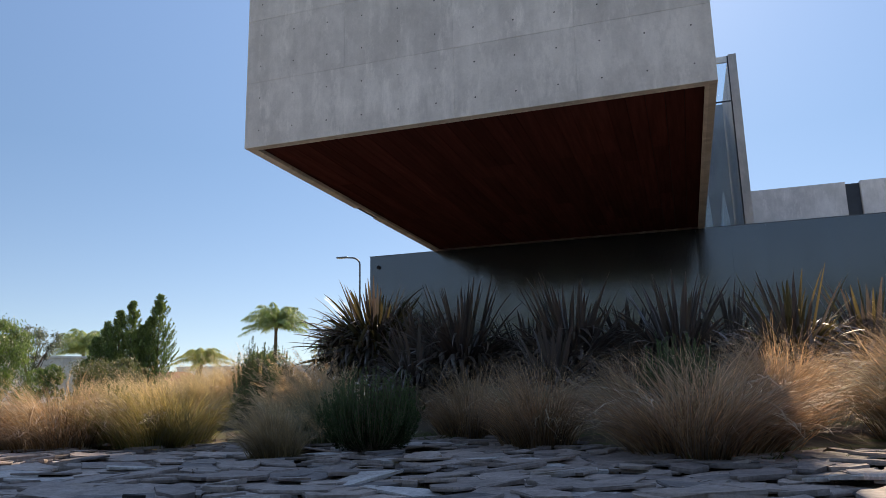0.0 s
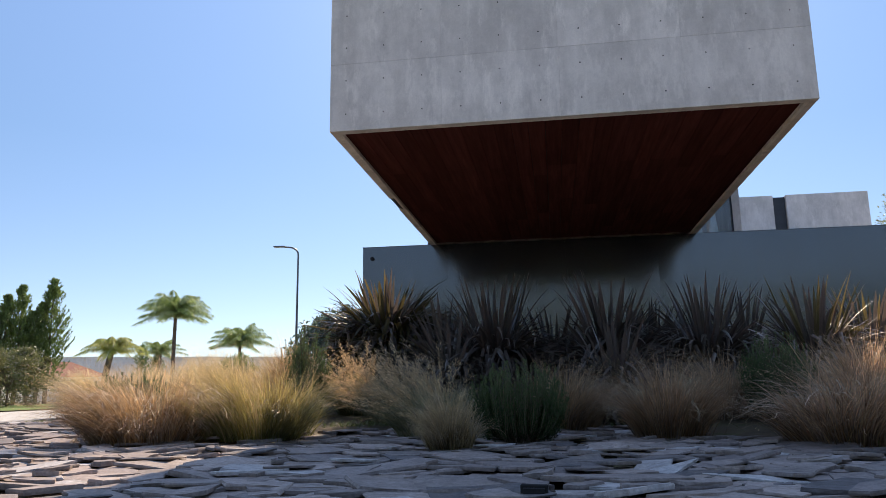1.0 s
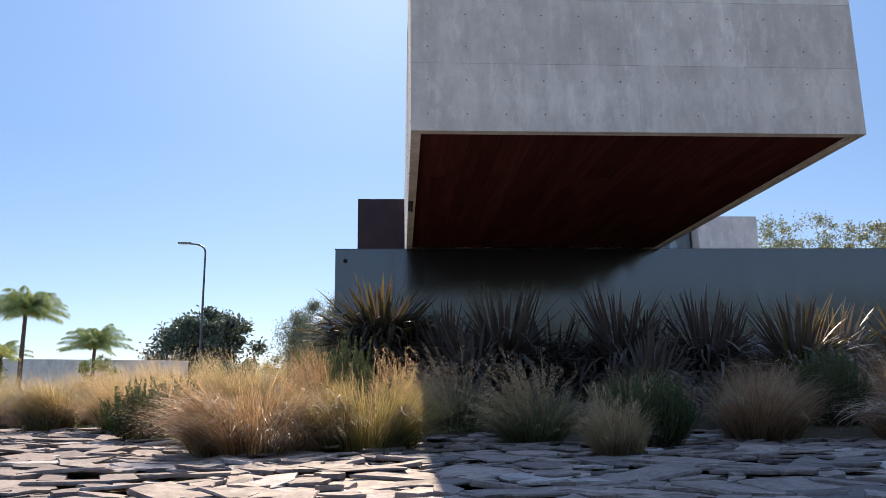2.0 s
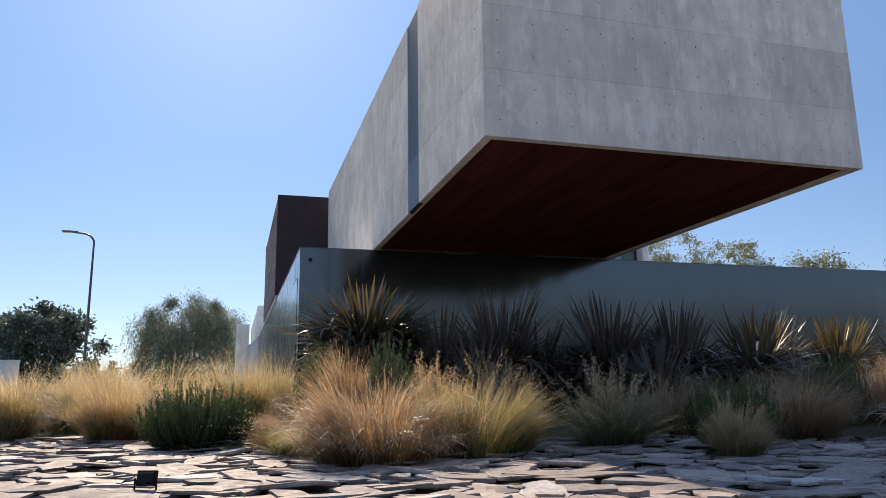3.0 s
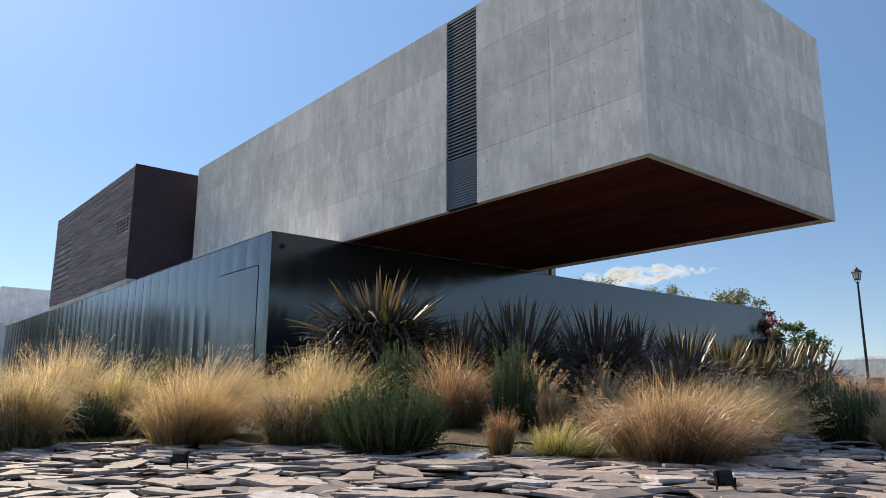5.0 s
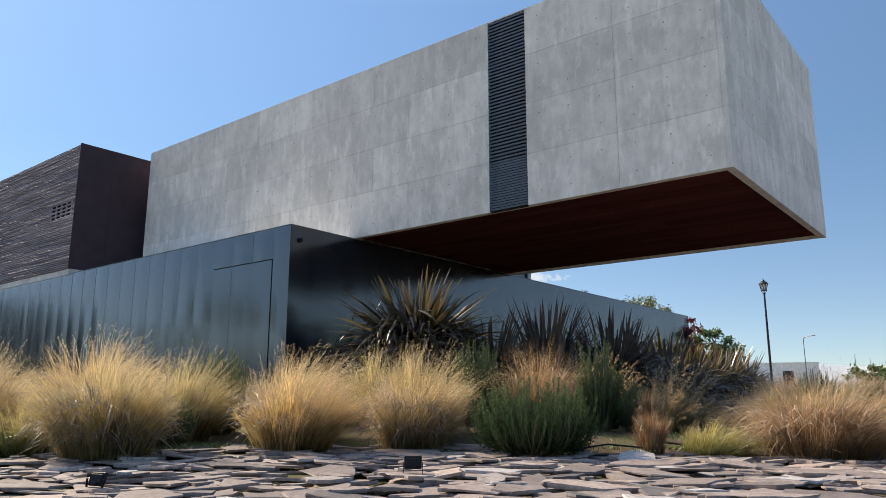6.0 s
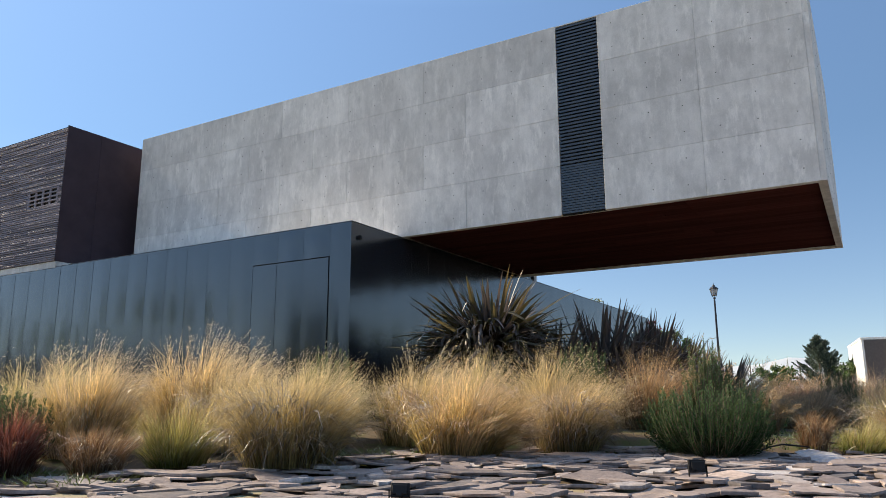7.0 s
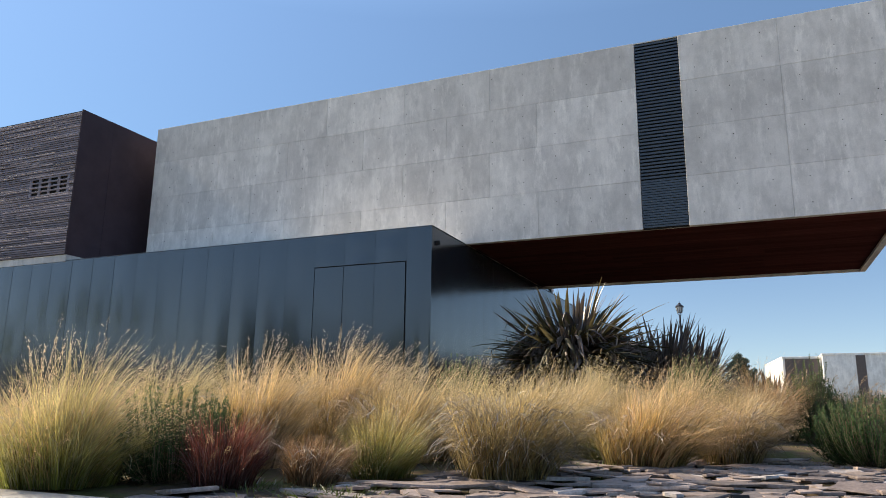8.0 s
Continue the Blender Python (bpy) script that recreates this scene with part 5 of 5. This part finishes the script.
palm(-32.8, 54.5, 8.3, 3.6, 40, 1)
palm(-32.0, 67.4, 6.2, 3.5, 34, 2, 0.9)
palm(-52.0, 49.3, 6.3, 3.6, 34, 3)
palm(-23.0, 29.2, 3.3, 1.9, 24, 4, 1.3, "small palm with yellowing hanging fronds", 0.5, YELLOW_PALM)
palm(-38.5, 62.0, 5.0, 2.6, 20, 5)
conifer("dense bushy green conifer with several pointed tops", -35.9, 36.7, 9.5, 1.95, 60000, 6, ((2.05, 1.9, 1.0), (1.6, 1.5, 0.80), (0.6, 0.55, 0.93), (-0.1, 0.0, 0.85), (-0.7, -0.6, 0.75), (-1.3, -1.1, 0.62), (1.2, 1.0, 0.72), (-1.8, -1.5, 0.42)), up=1.5)
conifer("dark conifer behind low houses", -43.0, 66.0, 6.2, 1.6, 3000, 7)
conifer("dark conifer behind low houses", -40.0, 64.0, 5.4, 1.4, 3000, 8)
leafy_tree("broad_tree", "broad dark green tree beyond the garden", -27.1, 91.7, 12.6, 7.6, 26000, 0.6, DARK_LEAF, 9, 0, 0.02, 0.3, 110)
leafy_tree("willow_tree", "rounded weeping willow with hanging foliage", -8.3, 76.0, 12.0, 7.4, 90000, 0.30, GREY_LEAF, 10, 0.6, 0.10, 0.3, 90)
leafy_tree("bushy_tree", "bright green weeping tree across the street", -34.8, 24.3, 6.3, 3.3, 34000, 0.22, LIGHT_LEAF, 11, 0.55, 0.03, 0.12, 110)
leafy_tree("shrub", "rounded olive shrub across the street", -26.1, 25.5, 3.3, 2.5, 16000, 0.13, OLIVE_LEAF, 12, 0, 0.03, 0.06, 80, category="shrub")
leafy_tree("hedge", "clipped yellow-green hedge across the street", -26.6, 21.6, 2.9, 0.95, 9000, 0.12, LIGHT_LEAF, 16, 0, 0.02, 0.06, 60, category="hedge")
leafy_tree("grey_tree", "airy grey-green tree behind the weeping tree", -42.0, 34.2, 7.2, 2.4, 6000, 0.24, GREY_LEAF, 15, 0.2, 0.2, 0.12, 60)
for i, (x, y, h, r, m) in enumerate(((-12.5, 44, 3.4, 2.2, GREY_LEAF), (-8.6, 43.5, 3.6, 2.2, GREY_LEAF), (-5.6, 43.0, 3.0, 1.8, GREY_LEAF), (-27, 56, 4.6, 2.0, LIGHT_LEAF), (-36, 25, 3.6, 2.0, LIGHT_LEAF))):
    leafy_tree("shrub", "loose grey-green garden shrub by houses" if m is GREY_LEAF else "leafy green garden shrub", x, y, h, r, 3500, 0.2, m, 60 + i, 0, 0.05, 0.06, 40, category="shrub")
for i, (x, y, h, r) in enumerate(((21.5, 28.5, 10.0, 2.3), (24.4, 25.4, 9.0, 2.2), (27.4, 22.8, 7.9, 2.2), (31.0, 19.8, 7.2, 2.2), (31.8, 15.4, 6.7, 2.0), (25.2, 31.8, 11.0, 2.8))):
    leafy_tree("garden_tree", "light airy young tree behind the wall", x, y, h + 0.6, r * 1.25, 9000, 0.16, OLIVE_LEAF, 80 + i, 0, 0.3, 0.08, 110)
leafy_tree("shrub", "green shrub at the end of the wall", 23.4, 8.6, 4.2, 1.7, 5000, 0.2, TREE_LEAF, 90, 0, 0.05, 0.08, 50, category="shrub")
leafy_tree("flowering_shrub", "dark red flowering shrub on the wall's end", 22.6, 9.6, 4.9, 1.1, 2500, 0.16, RED_LEAF, 91, 0, 0.6, 0.06, 30, category="shrub")
conifer("broad dark conifer far across the road", 74, 4.6, 7.2, 3.0, 34000, 14, material=DARK_LEAF)
leafy_tree("shrub", "dark green hedge shrub by white houses", 74, 1.5, 4.6, 2.6, 3500, 0.35, TREE_LEAF, 92, 0, 0.05, 0.08, 50, category="shrub")
leafy_tree("shrub", "dark green hedge shrub by white houses", 70, 8.5, 4.0, 2.6, 3500, 0.35, TREE_LEAF, 93, 0, 0.05, 0.08, 50, category="shrub")
for i in range(5):
    conifer("slender dark green cypress tree", 104 + 2.4 * i, 15.6 - 1.5 * i, 7.0 - 0.5 * (i % 3), 0.42, 900, 20 + i, name="cypress")

# row out of view, added to darken what the metal wall reflects
street_tree = leafy_tree("street_tree", "unseen leafy tree added for dark reflections in the wall", -22, -30, 8.8, 3.8, 3000, 0.45, TREE_LEAF, 120, 0, 0.06, 0.2, 60)
for i in range(14):
    copy_thing(street_tree, pose(-16 + 5.6 * i, -30 + 1.6 * math.sin(i * 2.1), ROAD_Z, 0, 0, 47 * i))

# ---- other houses ----


def plain_house(label, m, w, d, h, roof=None, windows=(), dark=None):
    ob = thing("house", label, "house", m, "houses of the estate")
    part("wall", block(-w / 2, w / 2, 0, d, -0.2, h, 0.02), RENDER_WHITE, ob)
    if roof:
        bm = bmesh.new()
        e = 0.5
        c = [bm.verts.new(v) for v in ((-w / 2 - e, -e, h), (w / 2 + e, -e, h), (w / 2 + e, d + e, h), (-w / 2 - e, d + e, h), (-w / 2 + d * 0.45, d / 2, h + roof), (w / 2 - d * 0.45, d / 2, h + roof))]
        for f in ((0, 1, 5, 4), (1, 2, 5), (2, 3, 4, 5), (3, 0, 4), (3, 2, 1, 0)):
            bm.faces.new([c[i] for i in f])
        part("roof", bm, ROOF_TILE, ob, "red clay tile roof")
    else:
        part("parapet", block(-w / 2 - 0.05, w / 2 + 0.05, -0.05, d + 0.05, h, h + 0.18, 0.01), RENDER_WHITE, ob)
    for x0, x1, z0, z1 in windows:
        win = part("window", block(x0, x1, -0.03, 0.03, z0, z1), DARK_METAL, ob, "dark window")
        part("frame", block(x0 - 0.05, x1 + 0.05, -0.05, -0.031, z1, z1 + 0.06), RENDER_WHITE, win)
    if dark:
        part("panel", block(dark[0], dark[1], -0.06, -0.01, 0, h - 0.05), BRONZE, ob, "brown wall panel")
    return ob


plain_house("low white house with a red tiled roof", pose(-42.5, 50.6, ROAD_Z, 0, 0, 32.7), 9, 7, 2.2, 1.5, ((-3, -1.8, 0.9, 1.9), (0.5, 2.0, 0.9, 1.9)))
plain_house("long low white garden wall and house", pose(-40.8, 74.8, ROAD_Z, 0, 0, 26.5), 32, 7, 4.8)
plain_house("low white house with a flat roof", pose(-43.5, 37.5, ROAD_Z, 0, 0, 46), 9, 7, 4.4)
villa = thing("house", "white modern house with a jutting upper storey", "house", pose(0, 0, ROAD_Z), "houses of the estate")
part("upper_storey", block(-1.9, 7.5, 44.7, 64.0, 5.0, 7.25, 0.02), RENDER_WHITE, villa)
part("wall", block(-1.1, 7.5, 45.3, 63.4, -0.2, 5.0), RENDER_WHITE, villa)
part("pillar", block(-3.35, -2.4, 47.3, 50.5, -0.2, 6.1, 0.02), RENDER_WHITE, villa)
part("window", block(-1.6, -1.11, 46.0, 50.0, 2.9, 4.7), DARK_METAL, villa, "dark window under the upper storey")
bm = bmesh.new()
front = [bm.verts.new((x, 43.8, z)) for x, z in ((-2.64, -0.2), (3.0, -0.2), (3.0, 5.4), (-1.25, 5.4), (-2.64, 4.15))]
back = [bm.verts.new((v.co.x, 44.2, v.co.z)) for v in front]
bm.faces.new(front)
bm.faces.new(back[::-1])
for k in range(5):
    bm.faces.new((front[k - 1], front[k], back[k], back[k - 1]))
bmesh.ops.recalc_face_normals(bm, faces=bm.faces)
part("stair_parapet", bm, RENDER_WHITE, villa, "white sloping stair parapet")
plain_house("white flat-roofed house with a brown panel", pose(64.4, -1.3, ROAD_Z, 0, 0, -84), 3.4, 14, 5.9, dark=(-1.5, 1.6))
plain_house("white flat-roofed house block with a dark strip", pose(63.4, -9.6, ROAD_Z, 0, 0, -90), 13, 12, 6.1, dark=(-3.7, -2.9))
plain_house("distant low white house with dark windows", pose(92, 26, ROAD_Z, 0, 0, -74), 16, 8, 5.15, windows=((-4, -2, 1, 3), (3.6, 4.9, 2.2, 4.2)))
plain_house("distant white house with a raised flat roof", pose(97, 30, ROAD_Z, 0, 0, -74), 6, 6, 5.75, windows=((-1, 1, 4.2, 5.2),))
plain_house("distant low white house", pose(104, 11, ROAD_Z, 0, 0, -82), 8, 6, 2.7, windows=((-2, -1, 0.8, 2.0),))
strip_a = [(-19.6, 6 + i) for i in range(40)]
tagged(strip("lawn", strip_a, [(-27 - 0.05 * i, 6 + i) for i in range(40)], ROAD_Z + 0.05, ROAD_Z + 0.08, plain_mat("mown_lawn", (0.13, 0.19, 0.045), 0.9, 0, 0.2, 0.3, 8)), "strip of mown green lawn across the street", "lawn", kind="structure")

# far hills
bm = bmesh.new()
rows = []
for j in range(7):
    row = []
    for i in range(61):
        a = radians(50 + 110 * i / 60)
        d = 2300 + j * 170
        f = math.sin(math.pi * j / 6)
        edge = min(1.0, i / 12, (60 - i) / 12)
        h = f * edge * (104 + 40 * noise.noise((i * 0.13, j * 0.3, 2.0)) + 28 * noise.noise((i * 0.5, j * 0.5, 7.0)))
        row.append(bm.verts.new((d * math.sin(a), d * math.cos(a), h - 2)))
    rows.append(row)
for r0, r1 in zip(rows, rows[1:]):
    for i in range(60):
        bm.faces.new((r0[i], r0[i + 1], r1[i + 1], r1[i]))
bmesh.ops.recalc_face_normals(bm, faces=bm.faces)
tagged(part("hills", bm, HILL, smooth=True), "low hills on the horizon, painted in hazy blue-grey", "hills", kind="structure")

# a small bank of cloud, low and far
nr = np.random.default_rng(31)
bm = bmesh.new()
for i in range(120):
    u = nr.uniform(-1, 1)
    a = radians(55 + 6.5 * u)
    h = 500 + nr.uniform(-30, 36) * (1 - u * u) + 25 * u
    s = nr.uniform(10, 34) * (1.1 - abs(u))
    res = bmesh.ops.create_icosphere(bm, subdivisions=2, radius=s)
    bmesh.ops.transform(bm, matrix=Matrix.Translation((3200 * math.sin(a), 3200 * math.cos(a) , h)) @ Matrix.Diagonal((1.6, 1.6, 0.7, 1)), verts=res["verts"])
for v in bm.verts:
    v.co += Vector((noise.noise(v.co * 0.03), noise.noise(v.co * 0.03 + Vector((9, 0, 0))), noise.noise(v.co * 0.03 + Vector((0, 9, 0))))) * 12
# the cloud emits its own white, standing in for sunlight on it
cloud_mat = bpy.data.materials.new("cloud_self_lit")
cloud_mat.use_nodes = True
nt = cloud_mat.node_tree
nt.nodes.clear()
glow, clear, mix, out = (nt.nodes.new("ShaderNode" + k) for k in ("Emission", "BsdfTransparent", "MixShader", "OutputMaterial"))
glow.inputs["Color"].default_value, glow.inputs["Strength"].default_value = (0.95, 0.97, 1.0, 1), 0.5
nt.links.new(ramp(nt, grain(nt, place(nt), 0.03, 7, 0.7), [(0.3, 0.03), (0.75, 0.24)]), mix.inputs[0])
nt.links.new(clear.outputs[0], mix.inputs[1])
nt.links.new(glow.outputs[0], mix.inputs[2])
nt.links.new(mix.outputs[0], out.inputs["Surface"])
tagged(part("cloud", bm, cloud_mat, smooth=True), "small white cloud bank near the horizon", "cloud", kind="stuff")

# ---- slates ----
bed = thing("slate_bed", "bed of overlapping grey-brown slate slabs", "paving", kind="structure")
slate_rng = random.Random(77)


def slate_shape(rng):
    """The outline of one rough slab about 1 m across."""
    n = rng.randint(4, 7)
    stretch = rng.uniform(1.05, 2.2)
    pts = []
    for i in range(n):
        a = 2 * math.pi * (i + rng.uniform(-0.36, 0.36)) / n
        r = 0.5 * rng.uniform(0.76, 1.1)
        pts.append((r * math.cos(a) * stretch ** 0.5, r * math.sin(a) / stretch ** 0.5))
    fine = []
    for i in range(n):
        a, b = pts[i], pts[(i + 1) % n]
        fine.append(a)
        k = rng.uniform(0.3, 0.7)
        px, py = a[0] + (b[0] - a[0]) * k, a[1] + (b[1] - a[1]) * k
        q = rng.choice((0.95, 1.0, 1.03, 0.98, 0.86))
        fine.append((px * q, py * q))
    return fine


def slate_arrays(rng, thick):
    o = slate_shape(rng)
    n = len(o)
    low = [(x * 0.97, y * 0.97, -thick) for x, y in o]
    mid = [(x * rng.uniform(0.985, 1.01), y * rng.uniform(0.985, 1.01), -thick * rng.uniform(0.35, 0.6)) for x, y in o]
    top = [(x * 0.98 + rng.uniform(-0.014, 0.014), y * 0.98 + rng.uniform(-0.014, 0.014), rng.uniform(-0.003, 0.003)) for x, y in o]
    v = low + mid + top
    f = [tuple(range(2 * n, 3 * n)), tuple(range(n - 1, -1, -1))]
    for i in range(n):
        j = (i + 1) % n
        f += [(i, j, n + j, n + i), (n + i, n + j, 2 * n + j, 2 * n + i)]
    return v, f


SHAPES = []
for i in range(36):
    v, f = slate_arrays(slate_rng, slate_rng.uniform(0.018, 0.042))
    me = bpy.data.meshes.new("slate")
    me.from_pydata(v, [], f)
    me.materials.append(SLATE)
    SHAPES.append((me, v, f))
spots = []
for j in range(80):
    for i in range(84):
        x = -11 + (i + 0.5 * (j % 2)) * 0.33 + slate_rng.uniform(-0.13, 0.13)
        y = -7.6 + j * 0.232 + slate_rng.uniform(-0.11, 0.11)
        if x > 14 or not inside(ISLAND, x, y) or y > lerp_line(BED_EDGE, x) + 0.35:
            continue
        if min((x - p[0]) ** 2 + (y - p[1]) ** 2 for p in EDGE) < 0.09:
            continue
        spots.append((x, y))
loose_v, loose_f, singles = [], [], 0
for x, y in spots:
    me, v, f = slate_rng.choice(SHAPES)
    size = slate_rng.choice((0.26, 0.32, 0.38, 0.44, 0.50, 0.60, 0.82)) * slate_rng.uniform(0.88, 1.1)
    near_edge = max(0.0, y - lerp_line(BED_EDGE, x) + 0.6)
    out = math.degrees(math.atan2(y - 7.0, x - 1.0))
    lift = pose(0, 0, 0, 0, 0, out) @ pose(0, 0, 0, slate_rng.gauss(0, 3.0), slate_rng.gauss(-0.9, 3.2), 0)
    m = Matrix.Translation((x, y, 0.01 + dip(x, y) + slate_rng.uniform(-0.03, 0.032) + 0.04 * near_edge)) @ lift @ pose(0, 0, 0, 0, 0, slate_rng.gauss(90, 42)) @ Matrix.Diagonal((size, size, 1.0, 1))
    if singles < 300 and -7.5 < x < 4.6 and y < lerp_line(BED_EDGE, x) - 0.1 and (-5.9 + 0.36 * max(0, -x - 3.5)) < y < -2.4 + 0.9 * max(0, -x - 3.5):
        part("slate", me, None, bed, "", m)
        singles += 1
    else:
        b = len(loose_v)
        loose_v += [tuple(m @ Vector(p)) for p in v]
        loose_f += [tuple(b + i for i in q) for q in f]
me = bpy.data.meshes.new("slates")
me.from_pydata(loose_v, [], loose_f)
tagged(part("slates", me, SLATE_BED, bed), "grey-brown slate slabs", kind="stuff")
